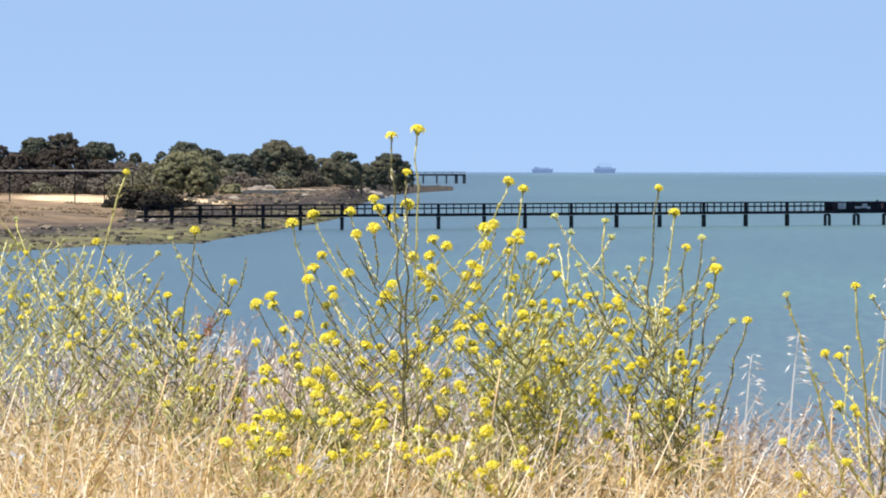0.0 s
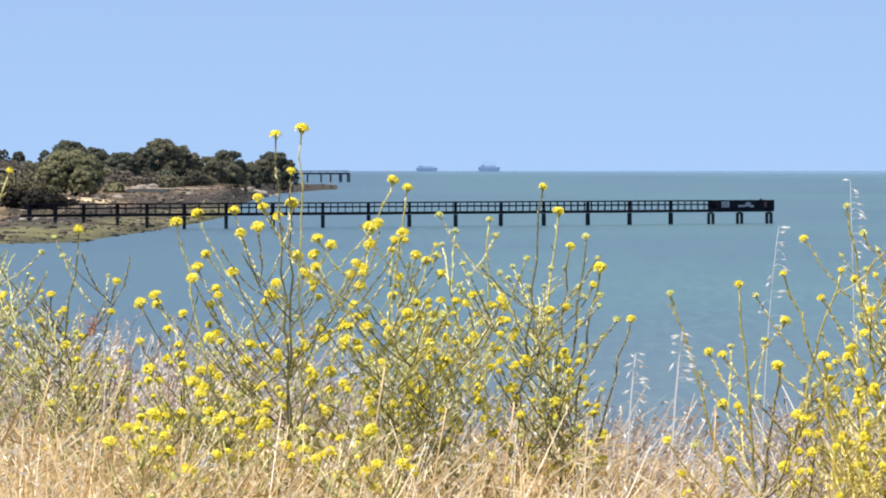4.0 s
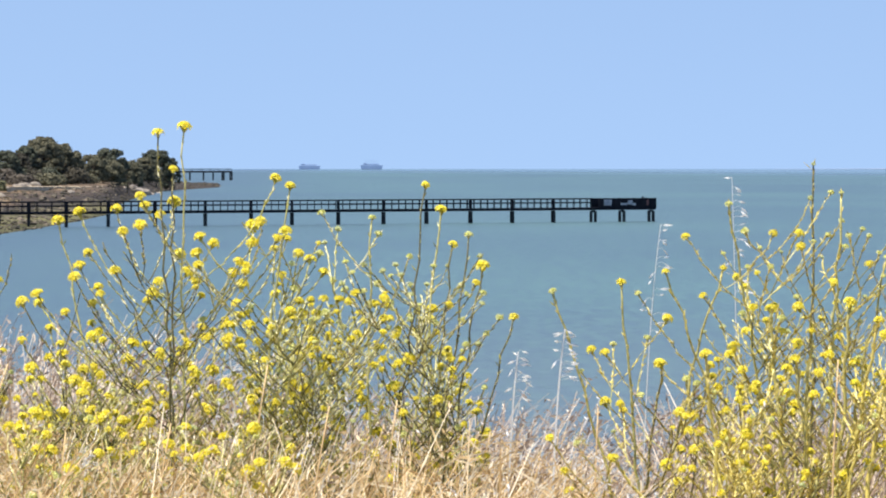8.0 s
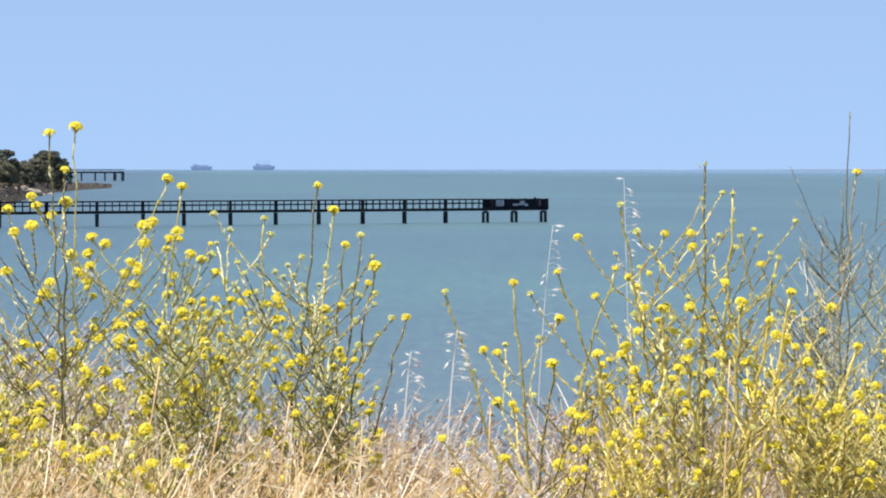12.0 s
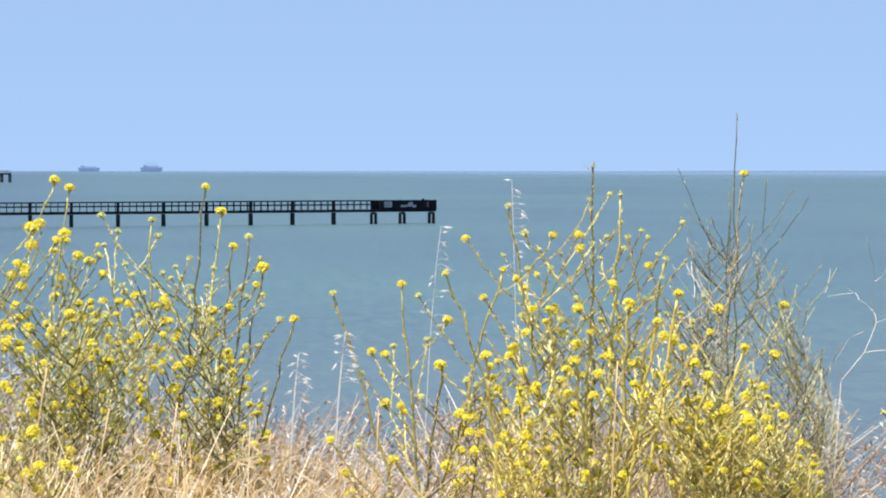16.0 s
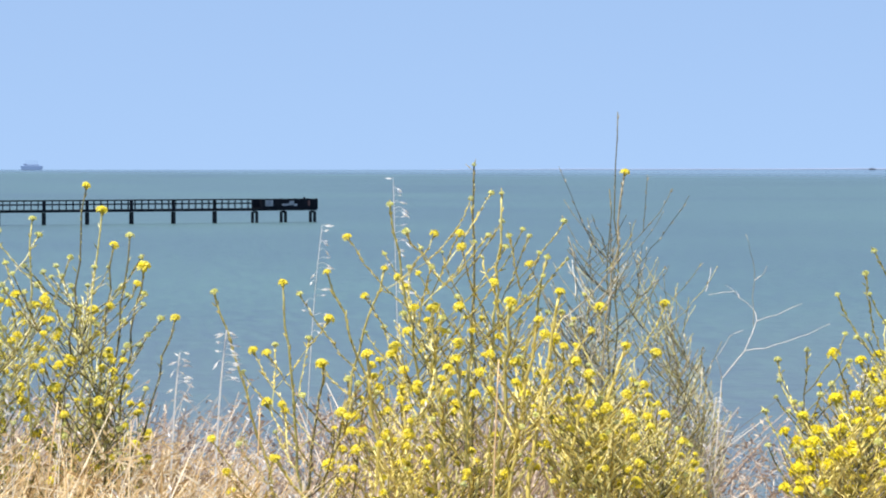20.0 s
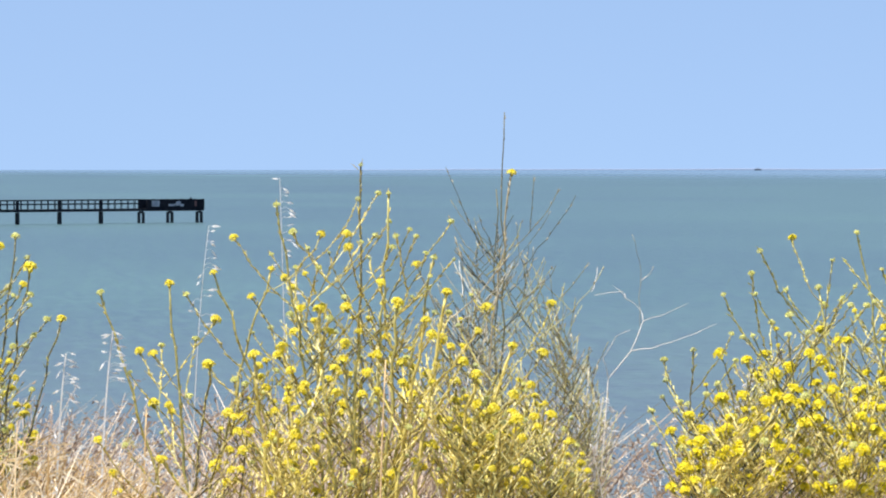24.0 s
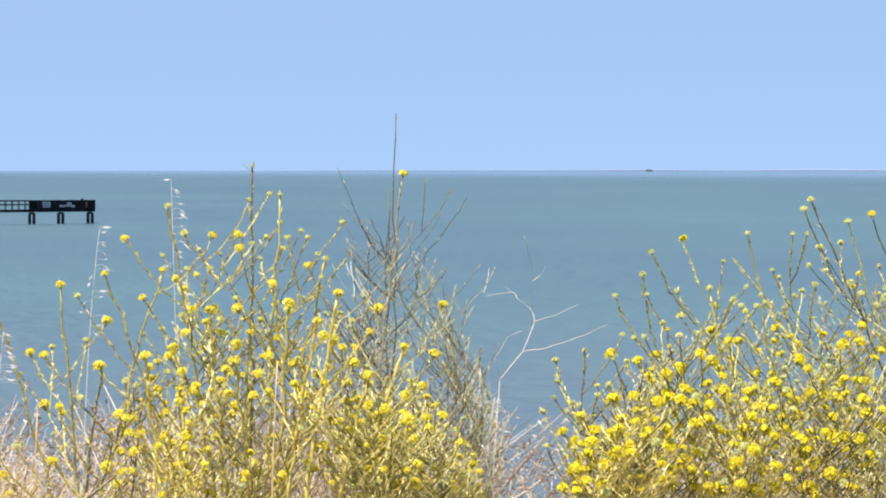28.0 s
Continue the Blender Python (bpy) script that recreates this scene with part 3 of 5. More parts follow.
def build_tree(x, y, height, width, mat, label, seed, trunk_share=0.15, density=1.0, pale_trunk=False):
    rng = random.Random(seed)
    base = Vector((x, y, land(x, y) - 0.3))
    tree = thing("tree", base, label, "tree", "trees on the shore")
    s = Strands()
    sway = rng.uniform(-0.06, 0.06) * height
    top = Vector((sway, 0, height * (0.55 + 0.45 * trunk_share)))
    s.tube(bezier(Vector((0, 0, 0)), Vector((-sway, 0, height * 0.4)), top, 6), height * 0.028, height * 0.012, 6)
    lobes = []
    crown = height * (1 - trunk_share)
    count = 70 if width > 3 else 20
    width *= 1.16 if width > 3 else 1.0
    lean = rng.uniform(0, 6.3)
    for i in range(count):
        u = (i + 0.5) / count
        w = i * 2.399963 + rng.uniform(-0.4, 0.4)
        rise = 0.06 + 0.86 * u ** 0.85
        out = ramp_of(rise, (0, 0.25, 0.55, 0.8, 1.0), (0.38, 0.45, 0.41, 0.29, 0.07)) * (1 + 0.18 * math.sin(w * 2 + lean))
        reach = width * out * math.sqrt(rng.uniform(0.5, 1))
        z = height * trunk_share + crown * (rise + rng.uniform(-0.03, 0.03))
        tip = Vector((sway * 0.7 + math.cos(w) * reach, math.sin(w) * reach, z))
        if i % 2 == 0:
            fork = Vector((sway * 0.5, 0, height * trunk_share * 0.7 + (z - height * trunk_share) * 0.5))
            s.tube(bezier(fork, fork.lerp(tip, 0.5) + Vector((0, 0, crown * 0.05)), tip, 4), height * 0.012, height * 0.004, 5)
        r = width * rng.uniform(0.075, 0.13)
        lobes.append((tip.x, tip.y, min(z, height - r * 0.5), r, r * rng.uniform(0.5, 0.8)))
    part("trunk", s.mesh("trunk", BLEACHED_BARK if pale_trunk else BARK), tree)
    part("crown", leaf_cloud("crown", lobes, int(14500 * density * min(max(0.35, (width / 8) ** 1.5), 1.7)), 0.19, mat, seed), tree)


def build_bush(x, y, height, width, mat, label, seed):
    rng = random.Random(seed)
    base = Vector((x, y, land(x, y) - 0.2))
    bush = thing("bush", base, label, "bush", "bushes on the shore")
    lobes = [(width * rng.uniform(-0.32, 0.32), width * rng.uniform(-0.2, 0.2), height * rng.uniform(0.2, 0.45), width * rng.uniform(0.18, 0.3), height * rng.uniform(0.4, 0.6)) for _ in range(6)]
    s = Strands()
    for l in lobes:
        s.tube(bezier(Vector((0, 0, 0)), Vector((l[0] * 0.3, l[1] * 0.3, l[2] * 0.6)), Vector(l[:3]), 3), 0.08, 0.03, 4)
    part("branches", s.mesh("branches", BARK), bush)
    part("foliage", leaf_cloud("foliage", lobes, int(1900 * max(1, width / 4)), 0.25, mat, seed), bush)


def tree_at(p, d, top, low, width, mat, label, seed, **more):
    """top and low: heights of the crown's top and bottom over the water."""
    q = at_angle(p, d)
    ground = land(q.x, q.y) - 0.3
    build_tree(q.x, q.y, top - ground, width, mat, label, seed, max(0.08, (low - 0.8 - ground) / (top - ground)), **more)


def bush_at(p, d, top, width, mat, label, seed):
    q = at_angle(p, d)
    build_bush(q.x, q.y, top - land(q.x, q.y) + 0.2, width, mat, label, seed)


DARK_TREE = "dark green cypress with a wind-shaped crown"
BROWN_TREE = "brownish evergreen with a thin dry crown"
for p, d, top, low, w, mat, label, more in (
    (-982, 585, 11.2, 6.9, 4.6, LEAF_RUST, BROWN_TREE, {}), (-935, 580, 10.7, 6.5, 3.5, LEAF_RUST, BROWN_TREE, {}),
    (-875, 592, 11.8, 8.3, 4.2, LEAF_DARK, DARK_TREE, {}), (-827, 596, 12.5, 8.3, 4.4, LEAF_DARK_BROWN, DARK_TREE, {}),
    (-902, 578, 9.5, 5.5, 4.6, LEAF_RUST, BROWN_TREE, {}), (-852, 580, 10.0, 5.5, 4.7, LEAF_RUST, BROWN_TREE, {}),
    (-802, 582, 10.4, 6.5, 3.7, LEAF_RUST, BROWN_TREE, {}), (-765, 600, 11.0, 9.0, 4.5, LEAF_DARK, DARK_TREE, {"density": 0.8}),
    (-788, 598, 10.1, 8.7, 2.3, LEAF_DARK, DARK_TREE, {"density": 0.7}), (-725, 640, 10.1, 7.7, 1.6, LEAF_DARK, "thin sparse dark tree", {"density": 0.6}),
    (-698, 640, 9.6, 8.5, 2.4, LEAF_DARK, "thin sparse dark tree", {"density": 0.7}), (-759, 586, 8.3, 5.6, 4.8, LEAF_RUST, BROWN_TREE, {}),
    (-715, 590, 8.0, 5.1, 5.1, LEAF_BROWN, BROWN_TREE, {}), (-673, 600, 7.8, 5.1, 4.6, LEAF_GREY, DARK_TREE, {}),
    (-650, 655, 10.0, 6.4, 2.6, LEAF_DARK, DARK_TREE, {}), (-607, 690, 11.6, 6.4, 6.9, LEAF_DARK, DARK_TREE, {}),
    (-565, 692, 10.4, 5.9, 5.3, LEAF_DARK, DARK_TREE, {}), (-540, 700, 9.4, 5.7, 3.6, LEAF_GREY, DARK_TREE, {}),
    (-603, 556, 9.3, 4.9, 7.5, LEAF_OLIVE, "rounded olive-green tree beside the shore", {}), (-637, 552, 7.9, 4.1, 4.3, LEAF_OLIVE, "rounded olive-green tree beside the shore", {}),
    (-580, 553, 7.3, 4.0, 4.1, LEAF_OLIVE, "rounded olive-green tree beside the shore", {}), (-513, 690, 9.6, 4.7, 6.5, LEAF_DARK, DARK_TREE, {}),
    (-489, 702, 9.1, 4.7, 5.0, LEAF_DARK_BROWN, DARK_TREE, {}), (-447, 720, 12.1, 6.0, 7.8, LEAF_GREY, "broad grey-green tree with a pale bare trunk", {"pale_trunk": True}),
    (-415, 732, 11.1, 5.0, 6.5, LEAF_GREY, DARK_TREE, {}), (-474, 716, 10.6, 5.0, 4.7, LEAF_DARK, DARK_TREE, {}),
    (-391, 742, 9.7, 4.2, 4.2, LEAF_GREY, DARK_TREE, {}), (-360, 772, 9.0, 4.0, 5.7, LEAF_GREY, DARK_TREE, {}),
    (-324, 802, 10.4, 4.7, 6.2, LEAF_DARK, DARK_TREE, {}), (-339, 782, 7.9, 3.1, 8.0, LEAF_GREY, DARK_TREE, {}),
    (-296, 832, 8.1, 3.2, 5.5, LEAF_GREY, DARK_TREE, {}), (-245, 1060, 11.0, 3.9, 8.2, LEAF_DARK, DARK_TREE, {}),
    (-265, 1050, 9.0, 3.3, 6.0, LEAF_GREY, DARK_TREE, {}), (-221, 1070, 8.9, 2.8, 4.6, LEAF_DARK, DARK_TREE, {}),
    (-282, 962, 7.5, 2.5, 4.4, LEAF_GREY, DARK_TREE, {}),
):
    tree_at(p, d, top, low, w, mat, label, int(p * 7 + d) + 20000, **more)
# LEAF_SHADE rows: low bushes with shade put into the leaf colour
for p, d, top, w, mat in (
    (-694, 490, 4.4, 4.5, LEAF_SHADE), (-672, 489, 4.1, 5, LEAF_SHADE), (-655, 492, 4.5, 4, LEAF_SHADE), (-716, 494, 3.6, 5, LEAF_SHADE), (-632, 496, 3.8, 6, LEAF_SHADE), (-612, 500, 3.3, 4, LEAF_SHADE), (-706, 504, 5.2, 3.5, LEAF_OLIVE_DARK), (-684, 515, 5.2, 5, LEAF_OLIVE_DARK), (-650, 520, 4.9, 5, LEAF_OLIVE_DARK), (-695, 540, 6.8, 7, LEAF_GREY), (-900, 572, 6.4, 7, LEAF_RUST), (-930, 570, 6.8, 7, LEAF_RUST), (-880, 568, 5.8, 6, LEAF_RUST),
    (-526, 600, 4.6, 3.6, LEAF_OLIVE), (-860, 566, 5.0, 5, LEAF_GREY), (-912, 566, 5.4, 6, LEAF_RUST), (-845, 572, 6.4, 7, LEAF_RUST), (-870, 575, 7.2, 7, LEAF_RUST), (-820, 570, 6.2, 6, LEAF_BROWN), (-945, 568, 6.2, 7, LEAF_RUST),
    (-780, 572, 6.0, 6, LEAF_BROWN), (-740, 566, 6.2, 5, LEAF_BROWN), (-400, 750, 6.4, 6, LEAF_GREY), (-370, 775, 6.4, 6, LEAF_GREY), (-340, 815, 6.8, 6, LEAF_GREY),
    (-310, 880, 6.6, 5, LEAF_GREY), (-480, 660, 5.6, 6, LEAF_BROWN), (-440, 665, 5.8, 6, LEAF_GREY), (-545, 640, 6.0, 6, LEAF_BROWN), (-580, 600, 5.4, 6, LEAF_OLIVE),
    (-555, 655, 7.0, 7, LEAF_GREY), (-520, 668, 6.6, 7, LEAF_BROWN), (-500, 690, 7.0, 8, LEAF_DARK), (-455, 695, 6.6, 8, LEAF_DARK_BROWN), (-425, 705, 6.6, 8, LEAF_DARK), (-395, 720, 6.6, 7, LEAF_DARK_BROWN), (-365, 745, 5.6, 6, LEAF_GREY),
    (-620, 610, 6.6, 7, LEAF_DARK_BROWN), (-665, 612, 7.0, 7, LEAF_DARK_BROWN), (-590, 620, 6.8, 7, LEAF_DARK_BROWN), (-800, 588, 7.4, 7, LEAF_RUST), (-765, 588, 7.0, 7, LEAF_DARK_BROWN),
    (-285, 985, 6.4, 6, LEAF_GREY), (-262, 1050, 6.4, 7, LEAF_GREY), (-232, 1080, 5.6, 6, LEAF_DARK),
):
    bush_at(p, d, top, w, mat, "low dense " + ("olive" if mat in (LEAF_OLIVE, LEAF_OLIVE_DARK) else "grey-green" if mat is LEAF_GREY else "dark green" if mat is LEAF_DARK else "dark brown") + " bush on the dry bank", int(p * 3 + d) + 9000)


def build_rocks():
    rng = random.Random(5)
    bm = bmesh.new()
    for _ in range(2000):
        p = rng.uniform(-1000, -130)
        d = shore_distance(p) + 30 + rng.random() ** 0.8 * 150 if rng.random() < 0.85 else shore_distance(p) + rng.uniform(0, 40)
        q = at_angle(p, d)
        z = land(q.x, q.y)
        if z < -0.3 or (p < -725 and z > 0.9):
            continue
        r = rng.uniform(0.12, 0.4) * (1 if rng.random() < 0.93 else 1.8)
        m = Matrix.Translation((q.x, q.y, z + r * 0.1)) @ Matrix.Rotation(rng.uniform(0, 6), 4, "Z") @ Matrix.Diagonal((r * rng.uniform(0.8, 1.8), r, r * rng.uniform(0.35, 0.7), 1))
        made = bmesh.ops.create_icosphere(bm, subdivisions=1, radius=1, matrix=m)
        for v in made["verts"]:
            v.co += Vector((rng.uniform(-1, 1), rng.uniform(-1, 1), rng.uniform(-1, 1))) * 0.2 * r
    tagged(new("shore_rocks", solid(bm, "shore_rocks", ROCK)), "scattered brown rocks on the tidal flat", "rocks", kind="stuff")


build_rocks()


def build_bank_grass():
    """Dry tufts and low weeds on the far bank."""
    rng = np.random.default_rng(77)
    v, f = [], []
    while len(f) < 9000:
        p, d = rng.uniform(-1050, -480), rng.uniform(430, 640)
        q = at_angle(p, d)
        z = land(q.x, q.y)
        if z < 1.3 or shore_zone(q.x, q.y, z) > 2.42 or noise.noise((q.x * 0.12, q.y * 0.05, 6)) < 0.05:
            continue
        for _ in range(5):
            b = len(v)
            x, y = q.x + rng.normal(0, 0.3), q.y + rng.normal(0, 0.5)
            h, w = rng.uniform(0.06, 0.24), rng.uniform(0.05, 0.16)
            lean = rng.normal(0, 0.15)
            v += [(x - w, y, z - 0.05), (x + w, y + rng.normal(0, 0.1), z - 0.05), (x + lean, y, z + h)]
            f.append((b, b + 1, b + 2))
    tagged(new("bank_grass", mesh_from("bank_grass", v, f, BANK_GRASS)), "patchy dry brown grass on the far bank", "grass", kind="stuff")


build_bank_grass()


def build_boulder(p, d, size, seed, label):
    rng = random.Random(seed)
    q = at_angle(p, d)
    bm = bmesh.new()
    size *= 0.6
    bmesh.ops.create_icosphere(bm, subdivisions=2, radius=size, matrix=Matrix.Diagonal((rng.uniform(1.0, 1.6), 1, rng.uniform(0.6, 0.9), 1)))
    for v in bm.verts:
        v.co += v.co.normalized() * size * 0.35 * noise.noise(v.co / size * 1.3 + Vector((seed, 0, 0)))
    ob = new("boulder", solid(bm, "boulder", PALE_ROCK))
    ob.location = (q.x, q.y, land(q.x, q.y) + size * 0.2)
    tagged(ob, label, "boulder", "pale boulders on the shore")


for i, (p, d, size) in enumerate(((-491, 640, 0.8), (-485, 641, 1.1), (-478, 643, 1.25), (-471, 646, 0.8), (-507, 610, 0.9), (-459, 650, 1.2), (-287, 905, 1.7), (-275, 905, 2.7), (-266, 910, 2.2), (-255, 930, 1.5),
                                  (-240, 985, 1.3), (-522, 560, 0.9), (-516, 558, 0.7), (-395, 640, 0.8), (-300, 860, 1.0), (-545, 520, 0.6), (-690, 452, 0.7), (-665, 455, 0.6), (-640, 457, 0.7), (-678, 460, 0.5))):
    build_boulder(p, d, size, i, "weathered pale grey boulder on the rocky shore")


def build_ledge(first, last, back):
    """A low pale earth ledge above the rocks, undercut at its nearer end."""
    bm = bmesh.new()
    n = 60
    rows = []
    for i in range(n + 1):
        p = first + (last - first) * i / n
        q = at_angle(p, shore_distance(p) + back)
        z = land(q.x, q.y)
        top = ramp_of(i / n, (0, 0.1, 0.5, 1), (3.65, 3.85, 3.55, 3.05)) + 0.16 * noise.noise((i * 0.21, 1, 0))
        j = 1.2 * noise.noise((i * 0.16, 5, 0))
        thin = 0.72 + 0.16 * noise.noise((i * 0.4, 9, 0))
        cut = ramp_of(i / n, (0, 0.5, 0.7), (1.6, 1.5, 0.2)) + 0.2 * noise.noise((i * 0.3, 2, 0))
        rows.append([bm.verts.new(c) for c in ((q.x, q.y + j + cut + 0.4, z - 0.5), (q.x, q.y + j + cut, top - thin - 0.1), (q.x, q.y + j, top - thin), (q.x, q.y + j + 1.0, top),
                                               (q.x, q.y + 7, top + 0.05), (q.x, q.y + 12, z))])
    for r, t in zip(rows, rows[1:]):
        for k in range(5):
            bm.faces.new((r[k], t[k], t[k + 1], r[k + 1]))
    tagged(new("earth_ledge", solid(bm, "earth_ledge", SAND)), "low pale earth ledge above the rocky shore", "ledge", kind="structure")


build_ledge(-508, -338, 178)


def build_trestle():
    """A pale raised rail line across the left of the shore."""
    d = 505
    th = thing("footbridge", (0, 0, 0), "long pale level footbridge rail before dark trees", "footbridge")
    a, b = at_angle(-1150, d), at_angle(-700, d)
    part("beam", box_mesh("beam", (b.x - a.x, 0.5, 0.17), BLEACHED, 0.02, ((a.x + b.x) / 2, d, 6.85)), th)
    part("lower_beam", box_mesh("lower_beam", (b.x - a.x, 0.4, 0.2), TIMBER, 0.02, ((a.x + b.x) / 2, d, 6.5)), th)
    for p in (-1120, -1020, -920, -804, -752, -702):
        q = at_angle(p, d)
        z = land(q.x, q.y) - 0.3
        part("post", box_mesh("post", (0.13, 0.13, 6.9 - z), TIMBER, 0.02, (q.x, q.y, (6.9 + z) / 2)), th)


build_trestle()


# ---- mustard plants on the bluff's edge ----
def flower_head_mesh(seed, petal, bud, width):
    """A domed cluster of small four-petalled flowers round a knot of buds."""
    rng = random.Random(seed)
    v, f, slot = [], [], []
    n = rng.randint(20, 28)
    for i in range(n):
        w = i * 2.4 + rng.uniform(-0.3, 0.3)
        t = (i + 0.5) / n
        lean = 0.1 + 1.35 * t
        out = Vector((math.cos(w) * math.sin(lean), math.sin(w) * math.sin(lean), math.cos(lean)))
        c = Vector((out.x * width * 0.41, out.y * width * 0.41, width * (0.30 * out.z - 0.02))) + Vector((rng.uniform(-1, 1), rng.uniform(-1, 1), rng.uniform(-1, 1))) * width * 0.065
        side = out.orthogonal().normalized()
        other = out.cross(side)
        spin = rng.uniform(0, 1.6)
        size = width * rng.uniform(0.18, 0.25)
        for q in range(4):
            a = spin + q * math.pi / 2
            d = side * math.cos(a) + other * math.sin(a)
            e = side * -math.sin(a) + other * math.cos(a)
            k = len(v)
            v += [c, c + d * size * 0.7 + e * size * 0.42 + out * size * 0.25, c + d * size + out * size * 0.12, c + d * size * 0.7 - e * size * 0.42 + out * size * 0.25]
            f.append((k, k + 3, k + 2, k + 1))
            slot.append(0)
        k = len(v)
        foot = Vector((0, 0, -width * 0.42))
        flat = Vector((-out.y, out.x, 0)).normalized() * width
        v += [c + flat * 0.05, c - flat * 0.05, foot - flat * 0.02, foot + flat * 0.02]
        f.append((k, k + 1, k + 2, k + 3))
        slot.append(1)
    s = Strands()
    for i in range(7):
        w = i * 2.4
        r = width * 0.11 * (i / 7) ** 0.5
        a = Vector((math.cos(w) * r, math.sin(w) * r, width * 0.24))
        s.spindle(a, a + Vector((a.x * 0.4, a.y * 0.4, width * 0.17)), width * 0.05)
    k = len(v)
    v += s.v
    f += [tuple(i + k for i in face) for face in s.f]
    slot += [1] * len(s.f)
    me = mesh_from("flower_head", v, f, petal)
    me.materials.append(bud)
    me.polygons.foreach_set("material_index", slot)
    return me


def bud_head_mesh(seed):
    """A small tight head: mostly buds with a few open flowers."""
    rng = random.Random(seed)
    s = Strands()
    for i in range(14):
        w, lean = i * 2.4, 0.15 + 1.2 * i / 14
        out = Vector((math.cos(w) * math.sin(lean), math.sin(w) * math.sin(lean), math.cos(lean)))
        s.spindle(out * 0.002, out * rng.uniform(0.010, 0.0145), 0.0032)
    return s.mesh("flower_head", PALE_BUD)


def rng_width(i):
    return 0.0255 + 0.007 * ((i * 7) % 10) / 10


HEADS = [flower_head_mesh(i, PETAL, BUD, rng_width(i)) for i in range(14)]
GOLD = [flower_head_mesh(i + 40, PETAL_GOLD, BUD, 0.0315) for i in range(8)]
SMALL = [flower_head_mesh(i + 70, PALE_PETAL, PALE_BUD, 0.0205) for i in range(6)]
BUDS = [bud_head_mesh(i) for i in range(3)]


def plan_point(x, z, depth):
    """x and z as they stand on the upright plane 7 m ahead, carried to another depth."""
    k = depth / 7.0
    return Vector((x * k, depth, 7.4 + (z - 7.4) * k))


def grow(seed, roots, depth, label, mats, large=(), small=(), dry=(), fill=0, bare=0, outline=None, poles=(), pole_mats=None, flowers=None, pod_mat=None,
         pods=1.0, head_size=1.0, bud_share=0.25, thick=1.2, pole_thick=1.2, low=6.79, spread_y=0.2, upper=1.0, pale_up=0.0, reach=0.13, name="mustard_plant", heads=True):
    """A branching plant: stems from its roots, then a branch to every end; each branch leaves an older one below it and bends upwards.
    large, small, dry: (x, z) of full flower heads, of small pale heads and of bare twig ends; fill and bare: how many more heads and twigs lower down, under the outline (xs, zs)."""
    rng = random.Random(seed)
    at = plan_point(roots[0], 6.4, depth)
    at.z = land(at.x, at.y)
    plant = thing(name, at, label, "flowering plant" if heads else "dead plant", "mustard plants on the bluff" if heads else "dead stalks on the bluff")
    ends = [(x, z, "large") for x, z in large] + [(x, z, "small") for x, z in small] + [(x, z, "twig") for x, z in dry]
    tries, wanted = 0, len(ends) + fill
    while len(ends) < wanted and tries < 20000:
        tries += 1
        x = rng.uniform(outline[0][0], outline[0][-1])
        z = low + (ramp_of(x, *outline) - low) * rng.random() ** 0.8
        if min((abs(x - e[0]) + abs(z - e[1]) for e in ends), default=1) > 0.010:
            ends.append((x, z, "fill"))
    for _ in range(bare):
        x = rng.uniform(outline[0][0], outline[0][-1])
        ends.append((x, low + (ramp_of(x, *outline) - low) * rng.random(), "twig"))
    stems, pod, nodes = [], [], []

    def add_pods(which, pts, first, each, size):
        for j in range(first, len(pts) - 1):
            up = (pts[j + 1] - pts[j]).normalized()
            for _ in range(int(each * rng.uniform(0.5, 1.5) + 0.5)):
                a = pts[j].lerp(pts[j + 1], rng.random())
                out = Vector((rng.uniform(-1, 1), rng.uniform(-1, 1), 0)).normalized()
                way = up + out * (rng.uniform(0.1, 0.4) if rng.random() < 0.94 else rng.uniform(0.7, 1.2))
                pod[which].spindle(a, a + way * rng.uniform(0.006, 0.013) * size, rng.uniform(0.0009, 0.0015) * size)

    # main stems fanning out from the foot, each towards one of the leading ends
    leaders = sorted((e for e in ends if e[2] in ("large", "twig")), key=lambda e: e[0])
    for i, rx in enumerate(roots):
        foot = plan_point(rx, 6.4, depth + rng.uniform(-0.08, 0.08))
        foot.z = land(foot.x, foot.y) - 0.02
        lead = leaders[int((i + 0.5) / len(roots) * len(leaders))]
        head = foot.lerp(plan_point(lead[0], max(lead[1], low + 0.15), depth + rng.uniform(-0.15, 0.15)), rng.uniform(0.7, 0.85))
        mid = foot.lerp(head, 0.5) + Vector(((head.x - foot.x) * 0.14 + rng.uniform(-0.04, 0.04), 0, -0.02))
        pts = bezier(foot, mid, head, 16)
        for j in range(1, 16):
            pts[j] = pts[j] + Vector((rng.uniform(-1, 1), rng.uniform(-1, 1), 0)) * 0.004
        stems.append(Strands())
        pod.append(Strands())
        stems[-1].tube(pts, 0.0032 * thick, 0.0013 * thick, 6)
        nodes += [(pts[j], i, 0.0030 * thick * (1 - j / 26)) for j in range(2, 15)]
    spots = []
    for rx, tx, tz in poles:
        foot = plan_point(rx, 6.4, depth + rng.uniform(-0.05, 0.05))
        foot.z = land(foot.x, foot.y) - 0.02
        tip = plan_point(tx, tz, depth + rng.uniform(-0.1, 0.1))
        pts = bezier(foot, foot.lerp(tip, 0.5) + Vector((-(tip.x - foot.x) * 0.15, 0, 0)), tip, 22)
        for j in range(1, 22):
            pts[j] = pts[j] + Vector((rng.uniform(-1, 1), rng.uniform(-1, 1), 0)) * 0.005
        stems.append(Strands())
        pod.append(Strands())
        which = len(stems) - 1
        stems[-1].tube(pts, 0.0027 * pole_thick, 0.0011 * pole_thick, 6)
        add_pods(which, pts, 12, 6 * pods, 0.5 + 0.5 * pole_thick)
